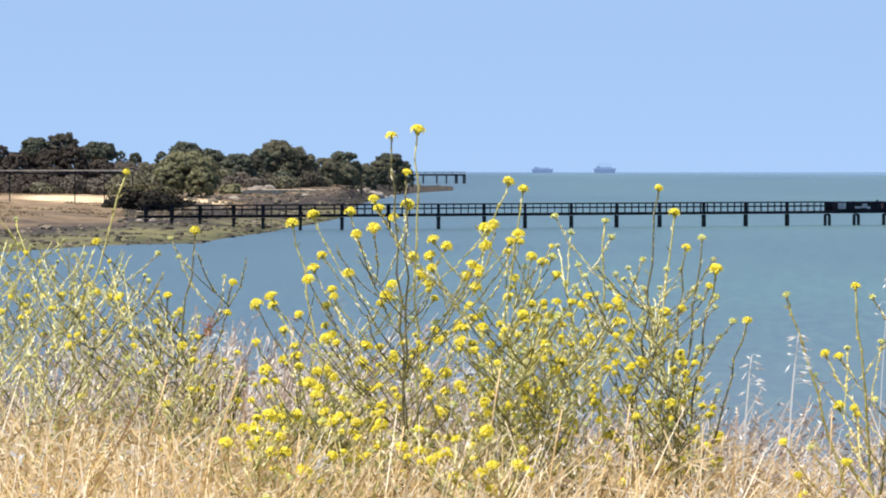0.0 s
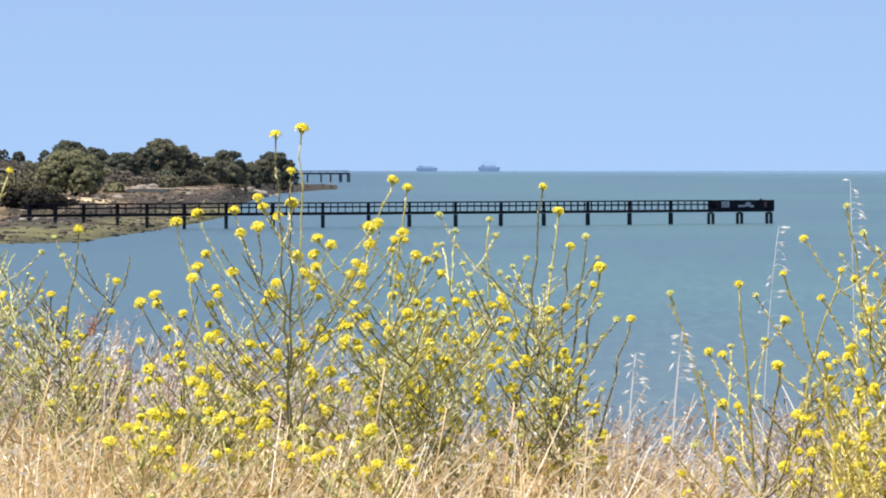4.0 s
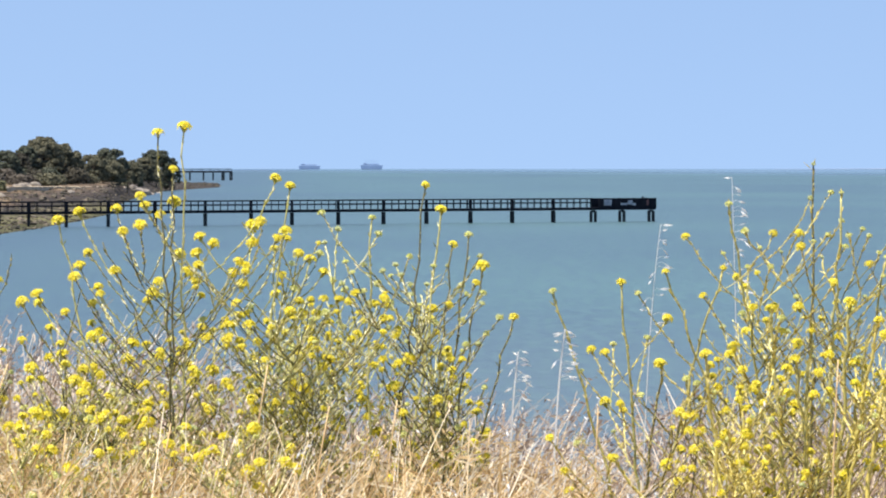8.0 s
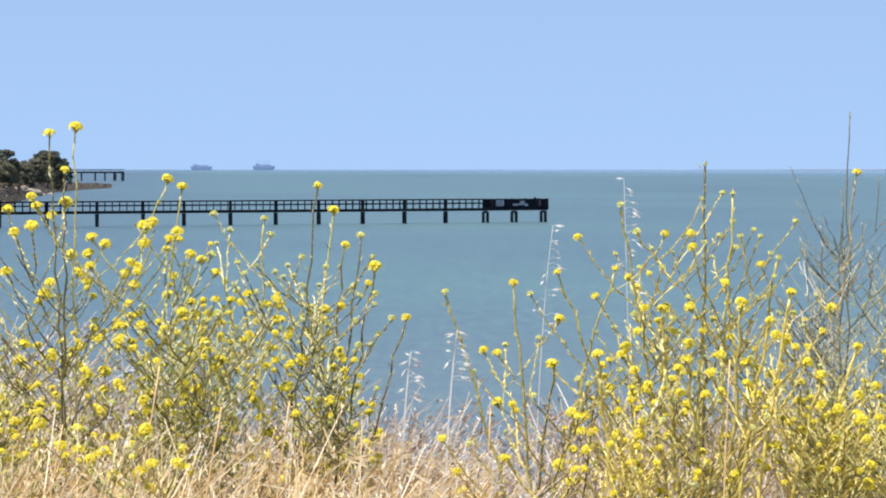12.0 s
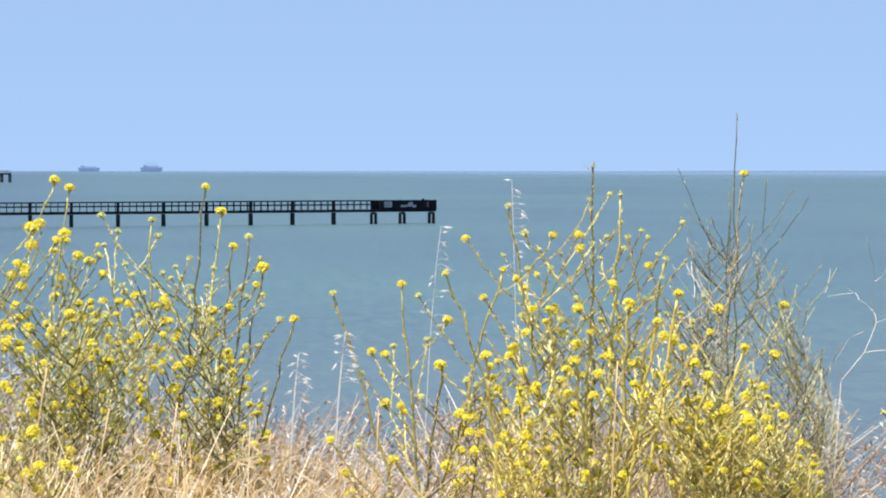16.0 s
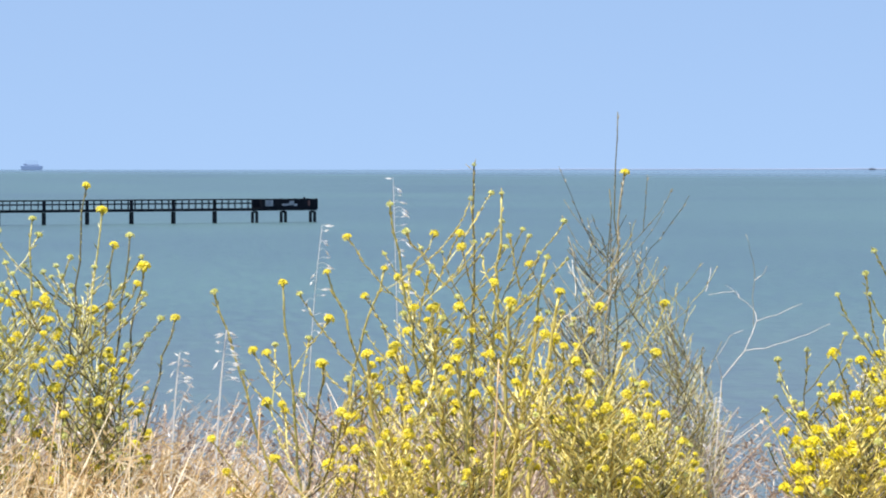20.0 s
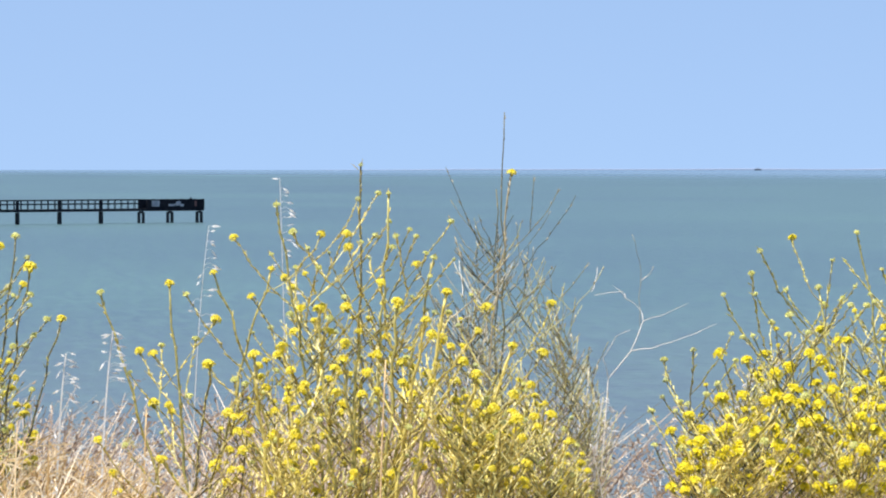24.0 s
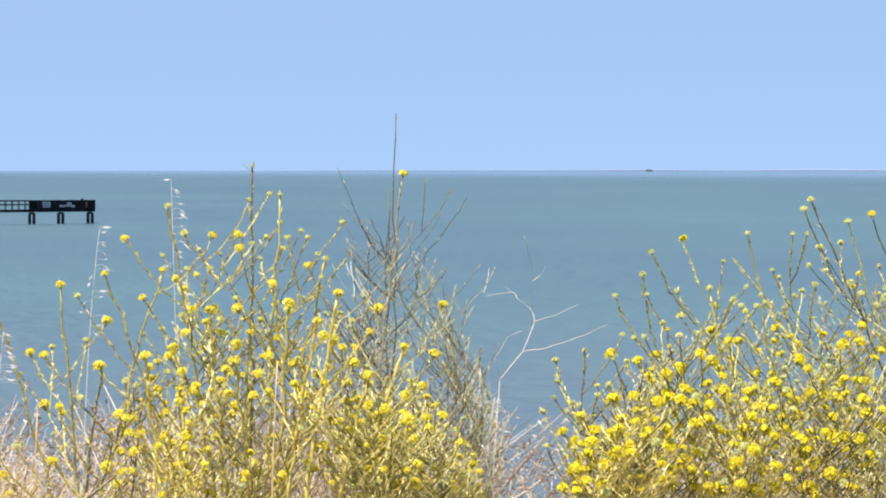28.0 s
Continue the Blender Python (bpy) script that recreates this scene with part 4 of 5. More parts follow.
        nodes += [(pts[j], which, 0.0028 * (1 - j / 30)) for j in range(3, 17)]
        spots.append((tip, (pts[-1] - pts[-2]).normalized(), "small" if (tx, tz) in small else "large", which))
    for x, z, sort in sorted(ends, key=lambda e: e[1]):
        if any(abs(x - p[1]) + abs(z - p[2]) < 0.004 for p in poles):
            continue
        tip = plan_point(x, z, depth + rng.uniform(-spread_y, spread_y))
        best, cost, span = None, 1e9, reach if sort == "large" else 0.13
        for node in nodes:
            d = tip - node[0]
            flat = math.hypot(d.x, d.y * 0.6)
            if d.z < 0.03 + flat * 0.3:
                continue
            c = max(d.length, span) * (1 + 0.5 * abs(flat / max(d.z, 0.01) - 0.9)) + rng.uniform(0, 0.06)
            if c < cost:
                best, cost = node, c
        if best is None:
            best = min(nodes, key=lambda q: (tip - q[0]).length)
        start, which, r = best
        d = tip - start
        ctrl = start + Vector((d.x * 0.62, d.y * 0.62, d.z * 0.40)) + Vector((rng.uniform(-1, 1), rng.uniform(-1, 1), rng.uniform(-0.5, 0.5))) * 0.07 * d.length
        n = max(4, min(12, int(d.length / 0.025)))
        pts = bezier(start, ctrl, tip, n)
        for j in range(1, n):
            pts[j] = pts[j] + Vector((rng.uniform(-1, 1), rng.uniform(-1, 1), rng.uniform(-1, 1))) * 0.0022
        r0 = max(min(r * 0.85, 0.0018 * thick), 0.0011 * min(thick, 1))
        stems[which].tube(pts, r0, 0.0009 * thick, 4)
        nodes += [(pts[j], which, r0 * (1 - 0.6 * j / n)) for j in range(1, max(2, int(n * 0.65)))]
        add_pods(which, pts, int(n * rng.uniform(0.15, 0.5)), (3 if sort in ("twig", "fill") else 6) * pods, 1.1)
        if sort != "twig":
            spots.append((tip, (pts[-1] - pts[-2]).normalized(), sort, which))
    made = []
    poled = pole_mats or (STEM_DARK, STEM_MIXED)
    for i, st in enumerate(stems):
        ob = part("stem", st.mesh("stem", poled[(i - len(roots)) % len(poled)] if i >= len(roots) else mats[i % len(mats)], True), plant)
        ob.location = -at
        made.append(ob)
        if pod[i].v:
            part("seed_spike", pod[i].mesh("seed_spike", pod_mat or POD), ob, kind="stuff")
    if heads:
        for tip, up, sort, which in spots:
            if sort == "small":
                me, k = rng.choice(SMALL + BUDS), rng.uniform(0.6, 0.9)
            elif sort == "fill":
                pale = rng.random() < bud_share
                me, k = (rng.choice(BUDS + SMALL), rng.uniform(0.6, 0.9)) if pale else (rng.choice(flowers or HEADS), rng.uniform(0.4, 0.85))
            else:
                me, k = rng.choice(flowers or HEADS), rng.uniform(0.65, 1.0)
            if sort != "small" and tip.z > 7.12 and rng.random() < pale_up:
                me, k = rng.choice(SMALL), rng.uniform(0.85, 1.15)
            ob = part("flower_head", me, made[which])
            k *= head_size * (upper if tip.z > 7.15 else 1.0)
            up = (up + Vector((0, -0.2, 0.6))).normalized()
            turn = up.to_track_quat("Z", "Y") @ Euler((0, 0, rng.uniform(0, 6))).to_quaternion()
            ob.matrix_basis = Matrix.LocRotScale(tip, turn, (k, k, k * rng.uniform(0.9, 1.2)))
    return plant


LARGE_A = [(-0.766, 7.265), (-0.743, 7.168), (-0.715, 7.146), (-0.753, 7.126), (-0.753, 7.104), (-0.660, 7.124), (-0.617, 7.099), (-0.594, 7.075), (-0.613, 7.080), (-0.586, 7.095), (-0.565, 7.061),
           (-0.540, 7.053), (-0.515, 7.069), (-0.524, 7.193), (-0.533, 7.140), (-0.661, 7.051), (-0.597, 7.002), (-0.563, 6.993), (-0.514, 6.983), (-0.829, 7.171), (-0.844, 7.146), (-0.894, 7.151),
           (-0.792, 6.990), (-0.884, 6.888), (-0.814, 7.080), (-0.859, 7.100), (-0.904, 7.040)]
SMALL_A = [(-0.657, 7.245), (-0.619, 7.239), (-0.539, 7.202), (-0.565, 7.110), (-0.634, 7.272), (-0.684, 7.172), (-0.824, 7.267), (-0.844, 7.221), (-0.774, 7.222), (-0.724, 7.222), (-0.804, 7.191),
           (-0.904, 7.262), (-0.914, 7.191), (-0.694, 7.106), (-0.634, 7.051), (-0.724, 7.081), (-0.659, 6.956), (-0.694, 7.001), (-0.854, 7.050), (-0.764, 7.040), (-0.709, 7.036), (-0.584, 7.132),
           (-0.884, 7.090), (-0.744, 6.970), (-0.834, 6.969)]
LARGE_B = [(-0.242, 7.453), (-0.196, 7.463), (-0.215, 7.388), (-0.035, 7.372), (-0.009, 7.359), (-0.273, 7.341), (-0.264, 7.324), (-0.315, 7.318), (-0.238, 7.307), (-0.381, 7.313), (-0.418, 7.298),
           (-0.304, 7.279), (-0.273, 7.290), (-0.214, 7.330), (-0.075, 7.287), (-0.061, 7.296), (-0.017, 7.279), (-0.015, 7.266), (-0.031, 7.266), (-0.037, 7.248), (-0.365, 7.241), (-0.381, 7.218),
           (-0.390, 7.199), (-0.318, 7.210), (-0.348, 7.180), (-0.344, 7.168), (-0.357, 7.151), (-0.251, 7.170), (-0.204, 7.238), (-0.174, 7.240), (-0.145, 7.257), (-0.076, 7.259), (-0.171, 7.219),
           (-0.191, 7.207), (-0.176, 7.190), (-0.089, 7.217), (-0.094, 7.183), (-0.109, 7.205), (-0.482, 7.154), (-0.456, 7.169), (-0.452, 7.153), (-0.482, 7.087), (-0.360, 7.117), (-0.357, 7.093),
           (-0.414, 7.080), (-0.436, 7.057)]
LOWER_B = [(-0.025, 7.201), (-0.034, 7.168), (-0.009, 7.136), (0.038, 7.133), (-0.104, 7.152), (-0.099, 7.130), (-0.111, 7.113), (-0.164, 7.109), (-0.263, 7.078), (-0.292, 7.052), (-0.104, 7.070),
           (0.031, 7.083), (0.011, 7.058), (0.026, 7.229), (0.050, 7.206), (-0.406, 7.136), (-0.433, 7.108), (-0.241, 7.189), (-0.070, 7.020), (-0.065, 6.994), (-0.034, 6.976), (-0.007, 7.005),
           (-0.152, 6.962), (-0.147, 6.999), (-0.122, 7.010), (-0.261, 6.971), (-0.232, 6.990), (-0.297, 7.053), (-0.347, 7.026), (-0.356, 7.040), (-0.374, 7.035), (-0.320, 6.979), (-0.294, 7.010),
           (-0.169, 7.269), (-0.146, 7.032), (-0.184, 7.012), (-0.065, 6.930), (-0.018, 6.929)]
LOW_FRONT = [(-0.458, 6.959), (-0.458, 6.948), (-0.506, 6.933), (-0.484, 6.929), (-0.486, 6.903), (-0.449, 7.017), (-0.465, 7.037), (-0.388, 7.015), (-0.372, 7.003), (-0.376, 6.994), (-0.349, 6.945),
             (-0.336, 6.952), (-0.456, 6.891), (-0.431, 6.891), (-0.449, 6.860), (-0.398, 6.857), (-0.347, 6.885), (-0.269, 6.932), (-0.536, 6.909), (-0.411, 6.958), (-0.260, 6.974), (-0.161, 6.885),
             (-0.131, 6.848), (-0.084, 6.855), (-0.018, 6.870), (-0.001, 6.857), (-0.065, 6.823), (-0.224, 6.902), (-0.194, 6.932)]
SMALL_B2 = [(0.047, 7.311), (0.075, 7.279), (0.052, 7.257), (0.136, 7.303), (0.147, 7.274), (0.202, 7.234), (0.326, 7.232), (0.329, 7.217), (0.245, 7.217), (0.269, 7.215), (0.332, 7.169),
            (0.294, 7.183), (0.303, 7.167), (0.330, 7.149), (0.362, 7.125), (0.387, 7.125), (0.338, 7.097), (0.323, 7.075), (0.302, 7.078), (0.295, 7.120), (0.233, 7.183), (0.204, 7.184),
            (0.204, 7.164), (0.178, 7.217), (0.123, 7.217), (0.089, 7.225), (0.101, 7.206), (0.156, 7.206), (0.169, 7.200), (0.189, 7.200), (0.248, 7.116), (0.219, 7.103), (0.335, 7.002),
            (0.066, 7.193), (0.084, 7.183), (0.121, 7.173)]
LARGE_B2 = [(0.279, 7.255), (0.307, 7.272), (0.320, 7.187), (0.271, 7.148), (0.242, 7.140), (0.107, 7.169), (0.146, 7.186), (0.157, 7.159), (0.162, 7.146), (0.129, 7.149), (0.182, 7.105),
            (0.183, 7.043), (0.259, 7.038), (0.176, 7.004), (0.108, 7.040), (0.157, 7.123), (0.100, 7.087), (0.078, 6.944), (0.035, 6.919), (0.118, 6.980), (0.130, 6.967), (0.130, 6.950),
            (0.146, 6.923), (0.206, 6.899), (0.253, 6.980), (0.249, 6.949), (0.119, 6.857), (0.110, 6.878), (0.137, 6.879), (0.069, 6.862), (0.167, 6.839), (0.061, 7.118), (0.076, 7.083),
            (0.146, 7.073), (0.201, 7.052)]
LARGE_C = [(0.769, 7.327), (0.849, 7.274), (0.895, 7.275), (0.898, 7.251), (0.759, 7.213), (0.783, 7.196), (0.798, 7.180), (0.820, 7.204), (0.657, 7.207), (0.456, 7.172), (0.578, 7.187),
           (0.608, 7.168), (0.659, 7.122), (0.836, 7.119), (0.891, 7.078), (0.525, 7.068), (0.549, 7.063), (0.647, 7.043), (0.736, 7.040), (0.741, 7.020), (0.778, 7.072), (0.851, 7.051),
           (0.550, 6.975), (0.576, 6.971), (0.582, 6.959), (0.682, 6.957), (0.704, 6.950), (0.763, 6.918), (0.851, 6.998), (0.817, 6.997), (0.791, 6.988), (0.888, 6.970), (0.977, 7.251),
           (1.053, 7.231), (0.991, 7.153), (0.957, 7.186), (1.079, 7.133), (1.083, 7.073), (1.105, 7.071), (1.066, 7.086), (0.999, 7.047), (0.798, 7.278), (0.693, 7.269), (0.724, 7.164),
           (1.266, 7.147), (1.250, 7.059)]
LOWER_C = [(1.048, 7.093), (0.967, 7.089), (1.049, 7.008), (1.110, 6.980), (1.088, 6.977), (1.197, 6.985), (1.236, 6.982), (1.228, 7.002), (1.203, 6.941), (1.196, 6.953), (1.241, 6.928),
           (1.155, 6.936), (1.096, 6.924), (1.201, 6.908), (1.264, 6.947), (1.300, 6.900), (0.960, 6.912), (1.104, 7.044), (1.132, 7.100), (0.956, 7.189), (0.894, 7.143), (0.720, 6.923),
           (0.700, 6.923), (0.802, 6.917), (0.560, 6.876), (0.486, 6.817), (0.478, 6.852), (0.709, 6.889), (0.660, 6.864), (0.688, 6.856), (0.451, 6.911), (0.772, 7.059), (0.884, 6.956),
           (0.931, 7.027), (1.013, 6.985), (0.914, 6.885), (1.036, 6.894), (1.139, 6.873), (1.221, 6.861), (0.833, 6.856), (0.976, 6.844), (1.089, 6.833)]
SMALL_C = [(0.825, 7.249), (0.760, 7.239), (0.803, 7.215), (0.844, 7.215), (0.863, 7.240), (0.921, 7.260), (0.936, 7.231), (0.914, 7.335), (0.920, 7.396), (0.951, 7.347), (0.970, 7.347),
           (0.946, 7.272), (0.970, 7.297), (0.984, 7.271), (1.020, 7.270), (1.038, 7.240), (1.008, 7.282), (1.045, 7.199), (1.087, 7.227), (1.042, 7.178), (1.120, 7.165), (1.083, 7.297),
           (0.759, 7.106), (0.564, 7.078), (0.507, 7.030), (0.694, 7.016), (0.499, 6.902), (0.565, 6.921), (0.744, 6.993), (1.302, 6.940), (1.097, 7.108), (1.053, 7.132), (0.863, 7.124),
           (0.726, 7.098), (0.625, 7.089), (0.613, 6.988), (0.968, 7.127), (1.005, 7.117)]
TWIGS_D = [(1.073, 7.395), (1.234, 7.380), (1.279, 7.356), (1.310, 7.343), (1.263, 7.314), (1.108, 7.314), (1.082, 7.336), (1.078, 7.307), (1.165, 7.355), (1.210, 7.294), (1.184, 7.288),
           (1.253, 7.232), (1.333, 7.222), (1.362, 7.216), (1.232, 7.248), (1.274, 7.217), (1.290, 7.186), (1.322, 7.146), (1.318, 7.095), (1.304, 7.085), (1.254, 7.187), (1.202, 7.217),
           (1.129, 7.258), (1.340, 7.064), (1.351, 7.033), (1.276, 7.125), (1.223, 7.166)]
LARGE_E = [(1.650, 7.242), (1.634, 7.201), (1.710, 7.265), (1.828, 7.275), (1.705, 7.125), (1.759, 7.175), (1.769, 7.143), (1.698, 7.170), (1.849, 7.142), (1.884, 7.102), (1.882, 7.077),
           (1.922, 7.069), (1.576, 7.056), (1.743, 7.054), (1.763, 7.041), (1.704, 7.029), (1.679, 7.018), (1.645, 7.016), (1.784, 7.014), (1.850, 7.019), (1.878, 7.018), (1.818, 6.997),
           (1.775, 6.990), (1.755, 6.975), (1.796, 6.965), (1.992, 6.978), (1.944, 7.026), (1.928, 7.043), (2.056, 7.002), (2.103, 7.027), (1.917, 6.963), (1.925, 6.942), (1.626, 7.043),
           (1.660, 7.054), (1.764, 7.098), (1.797, 7.078), (1.813, 7.078), (1.958, 7.181), (1.933, 7.169), (2.047, 7.104), (2.023, 7.088), (2.042, 7.073), (2.011, 7.069)]
LOWER_E = [(1.935, 6.896), (1.997, 6.895), (2.043, 6.897), (1.730, 6.927), (1.752, 6.930), (1.723, 6.900), (1.777, 6.915), (1.823, 6.914), (1.865, 6.914), (1.896, 6.916), (1.618, 6.980),
           (1.580, 6.973), (1.685, 6.976), (1.664, 6.968), (1.625, 6.929), (1.596, 6.939), (1.590, 6.919), (1.645, 6.912), (1.646, 6.942), (1.611, 6.888), (1.534, 6.875), (1.565, 6.856),
           (1.519, 6.944), (1.486, 6.916), (1.487, 6.813), (1.665, 6.864), (1.688, 6.847), (1.858, 6.839), (1.843, 6.878), (1.953, 6.851), (1.948, 6.807), (2.066, 6.848), (2.056, 6.941),
           (2.051, 6.969), (1.759, 6.813), (1.784, 6.807), (1.607, 6.811), (1.811, 6.848), (1.843, 6.806), (1.787, 6.989), (2.082, 6.912), (2.099, 6.943), (2.029, 6.808)]
SMALL_E = [(1.583, 7.163), (1.642, 7.164), (1.785, 7.224), (1.809, 7.223), (1.804, 7.156), (1.855, 7.163), (1.827, 7.177), (1.526, 7.061), (1.597, 7.092), (1.637, 7.088), (1.672, 7.112),
           (1.551, 6.983), (1.470, 6.977), (1.450, 6.953), (1.503, 6.969), (1.516, 6.965), (1.494, 6.953), (1.477, 7.006), (1.473, 7.046), (1.536, 6.911), (1.455, 6.892), (1.703, 7.090),
           (1.877, 7.208), (1.915, 7.273), (1.943, 7.274), (1.890, 7.195), (1.618, 7.086), (1.739, 7.093), (1.831, 7.123), (1.898, 7.086), (1.864, 7.149), (1.605, 7.043), (1.572, 7.003)]
TIPS_F = [(1.950, 7.336), (1.937, 7.319), (1.966, 7.248), (2.020, 7.296), (2.065, 7.309), (2.105, 7.366), (2.046, 7.163), (2.111, 7.148), (2.180, 7.287), (2.226, 7.340), (2.266, 7.255),
          (2.199, 7.214)]
SMALL_F = [(2.080, 7.211), (2.006, 7.257), (1.946, 7.216), (1.980, 7.225), (1.976, 7.206), (2.085, 7.150), (2.091, 7.173), (2.025, 7.184), (2.064, 7.121), (2.153, 7.162), (2.204, 7.120)]


# the paler plants at the shore end of the bluff
grow(11, (-0.98, -0.90, -0.80, -0.72, -0.66), 7.2, "sprawling pale mustard plant with small yellow flower heads", [STEM_MIXED], LARGE_A, SMALL_A, [(-0.590, 7.285), (-0.585, 7.243), (-0.500, 7.232), (-0.650, 7.205), (-0.72, 7.25), (-0.545, 7.16)],
     fill=170, bare=220, outline=((-1.1, -0.85, -0.70, -0.60, -0.5), (7.32, 7.30, 7.24, 7.14, 7.03)), poles=((-0.68, -0.590, 7.285), (-0.72, -0.640, 7.17), (-0.95, -0.712, 7.389)), pole_mats=(STEM_DARK, STEM_DARK, STEM_PALE_GREEN), head_size=0.7, bud_share=0.55, pods=1.2, reach=0.26)
grow(26, (-1.02, -0.92, -0.82, -0.70), 6.9, "pale mustard plant gone to seed with fine side twigs", [STEM_PALE_GREEN, STEM_MIXED], [(-1.02, 7.1), (-0.9, 7.13), (-0.8, 7.1), (-0.7, 7.08)],
     fill=80, bare=260, outline=((-1.1, -0.85, -0.70, -0.60, -0.5), (7.30, 7.28, 7.22, 7.12, 6.98)), head_size=0.62, bud_share=0.6, pods=1.2, pod_mat=POD_PALE, thick=0.75)
grow(22, (-1.04, -0.94, -0.84, -0.74, -0.64, -0.56), 7.7, "tangled pale green mustard plant going to seed", [STEM_PALE_GREEN, STEM_MIXED], [(-1.0, 7.16), (-0.86, 7.17), (-0.7, 7.1), (-0.57, 7.05)],
     fill=90, bare=230, outline=((-1.1, -0.8, -0.64, -0.52), (7.28, 7.25, 7.12, 6.96)), head_size=0.6, bud_share=0.6, pods=1.0, thick=0.75)
# the tall middle plants
grow(12, (-0.30, -0.26, -0.22, -0.19, -0.14, -0.08), 6.9, "tall branching mustard plant with bright yellow flower heads", [STEM_MIXED, STEM_DARK, STEM_MIXED], LARGE_B, (), [(-0.09, 7.29), (-0.30, 7.24), (-0.34, 7.26), (0.01, 7.22), (-0.38, 7.17)],
     fill=100, bare=110, outline=((-0.5, -0.3, -0.15, 0.05), (7.04, 7.14, 7.23, 7.26)), poles=((-0.22, -0.215, 7.388), (-0.20, -0.196, 7.463), (-0.20, -0.242, 7.453), (-0.12, -0.009, 7.359), (-0.25, -0.418, 7.298)),
     pole_mats=(STEM_DARK, STEM_PALE_GREEN, STEM_DARK, STEM_MIXED, STEM_PALE_GREEN), pods=1.1, head_size=0.98, reach=0.30)
grow(28, (-0.32, -0.24, -0.16, -0.10, -0.04, 0.02), 7.05, "bushy mustard plant with crowded yellow heads and olive stems", [STEM_MIXED, STEM_OLIVE], LOWER_B, (),
     fill=170, bare=120, outline=((-0.45, -0.3, -0.15, 0.08), (6.97, 7.03, 7.14, 7.17)), pods=1.3, pod_mat=POD_OLIVE, head_size=0.92)
grow(18, (-0.50, -0.44, -0.38, -0.32, -0.20, -0.06), 6.6, "low mustard plant with large yellow flower heads in dry grass", [STEM_MIXED, STEM_OLIVE], LOW_FRONT, (), fill=50, bare=80, outline=((-0.55, -0.4, -0.2, 0.0), (6.93, 6.98, 6.96, 6.92)), head_size=1.0)
grow(13, (0.04, 0.08, 0.12, 0.16, 0.20, 0.23), 7.0, "dense bushy mustard plant with upright dark stems", [STEM_MIXED, STEM_DARK, STEM_MIXED], LARGE_B2, SMALL_B2, (),
     fill=130, bare=130, outline=((-0.02, 0.05, 0.1, 0.25, 0.34), (7.1, 7.18, 7.19, 7.16, 6.95)), poles=((0.15, 0.231, 7.360), (0.17, 0.258, 7.317), (0.20, 0.279, 7.255), (0.22, 0.307, 7.272), (0.21, 0.387, 7.126), (0.12, 0.136, 7.303), (0.22, 0.332, 7.217)),
     pole_mats=(STEM_DARK, STEM_PALE_GREEN, STEM_DARK, STEM_DARK), head_size=0.88, pale_up=0.3, pods=1.3, pod_mat=POD, reach=0.2)
grow(21, (0.00, 0.07, 0.14, 0.21), 7.3, "mustard plant with crowded upright stems and small heads", [STEM_MIXED, STEM_PALE_GREEN], [(-0.05, 7.12), (0.05, 7.16), (0.14, 7.15), (0.25, 7.10)], fill=90, bare=110, outline=((-0.1, 0.1, 0.28, 0.34), (7.1, 7.17, 7.12, 6.95)), head_size=0.8, bud_share=0.4, pod_mat=POD)
grow(23, (-0.34, -0.22, -0.08, 0.08, 0.22), 7.6, "tangled mustard plant with thin pale stems and few flowers", [STEM_PALE_GREEN, STEM_MIXED], [(-0.34, 7.02), (-0.2, 7.1), (-0.02, 7.12), (0.12, 7.12), (0.26, 7.06)], fill=50, bare=120, outline=((-0.45, -0.2, 0.05, 0.32), (6.96, 7.06, 7.12, 7.0)), head_size=0.7, bud_share=0.5, thick=0.8)
# the yellowing plant with thick fanning stems
grow(14, (0.58, 0.62, 0.86, 0.88, 0.90, 0.92, 0.94), 6.9, "yellowing mustard plant with thick fanning stems", [STEM_MIXED, STEM_DARK, STEM_YELLOW], LARGE_C, SMALL_C, (), fill=80, bare=170, outline=((0.66, 0.8, 1.02, 1.2), (6.96, 7.16, 7.18, 6.96)),
     poles=((0.56, 0.759, 7.213), (0.66, 0.456, 7.172), (0.64, 0.578, 7.187), (0.57, 0.651, 7.043), (0.90, 0.769, 7.327), (0.92, 0.920, 7.396), (0.93, 0.970, 7.347), (0.91, 1.052, 7.232), (0.90, 0.657, 7.207)),
     pole_mats=(STEM_OLIVE, STEM_OLIVE, STEM_MIXED, STEM_DARK, STEM_MIXED, STEM_DARK, STEM_PALE_GREEN), head_size=0.84, upper=0.85, pale_up=0.5, reach=0.24, pods=1.5, pod_mat=POD_GOLD, thick=1.0, pole_thick=1.45)
grow(20, (0.84, 0.88, 0.92, 0.96, 1.00, 1.04), 6.7, "old yellow mustard stems crowding together", [STEM_YELLOW, STEM_YELLOW, STEM_OLIVE], LOWER_C, (), fill=80, bare=170, outline=((0.74, 0.85, 1.05, 1.22), (6.92, 7.06, 7.06, 6.88)),
     poles=((0.80, 0.728, 7.06), (0.90, 0.846, 7.14), (0.96, 1.075, 7.17), (1.02, 1.195, 7.072), (0.94, 0.986, 7.15), (0.86, 0.565, 6.875), (0.92, 1.037, 7.12), (0.88, 0.917, 7.1), (1.0, 1.129, 7.02), (0.84, 0.790, 7.0), (0.95, 0.888, 7.05)), pole_mats=(STEM_YELLOW, STEM_OLIVE, STEM_YELLOW), head_size=0.85, thick=1.5, pods=1.8, pod_mat=POD_GOLD, pole_thick=2.1)
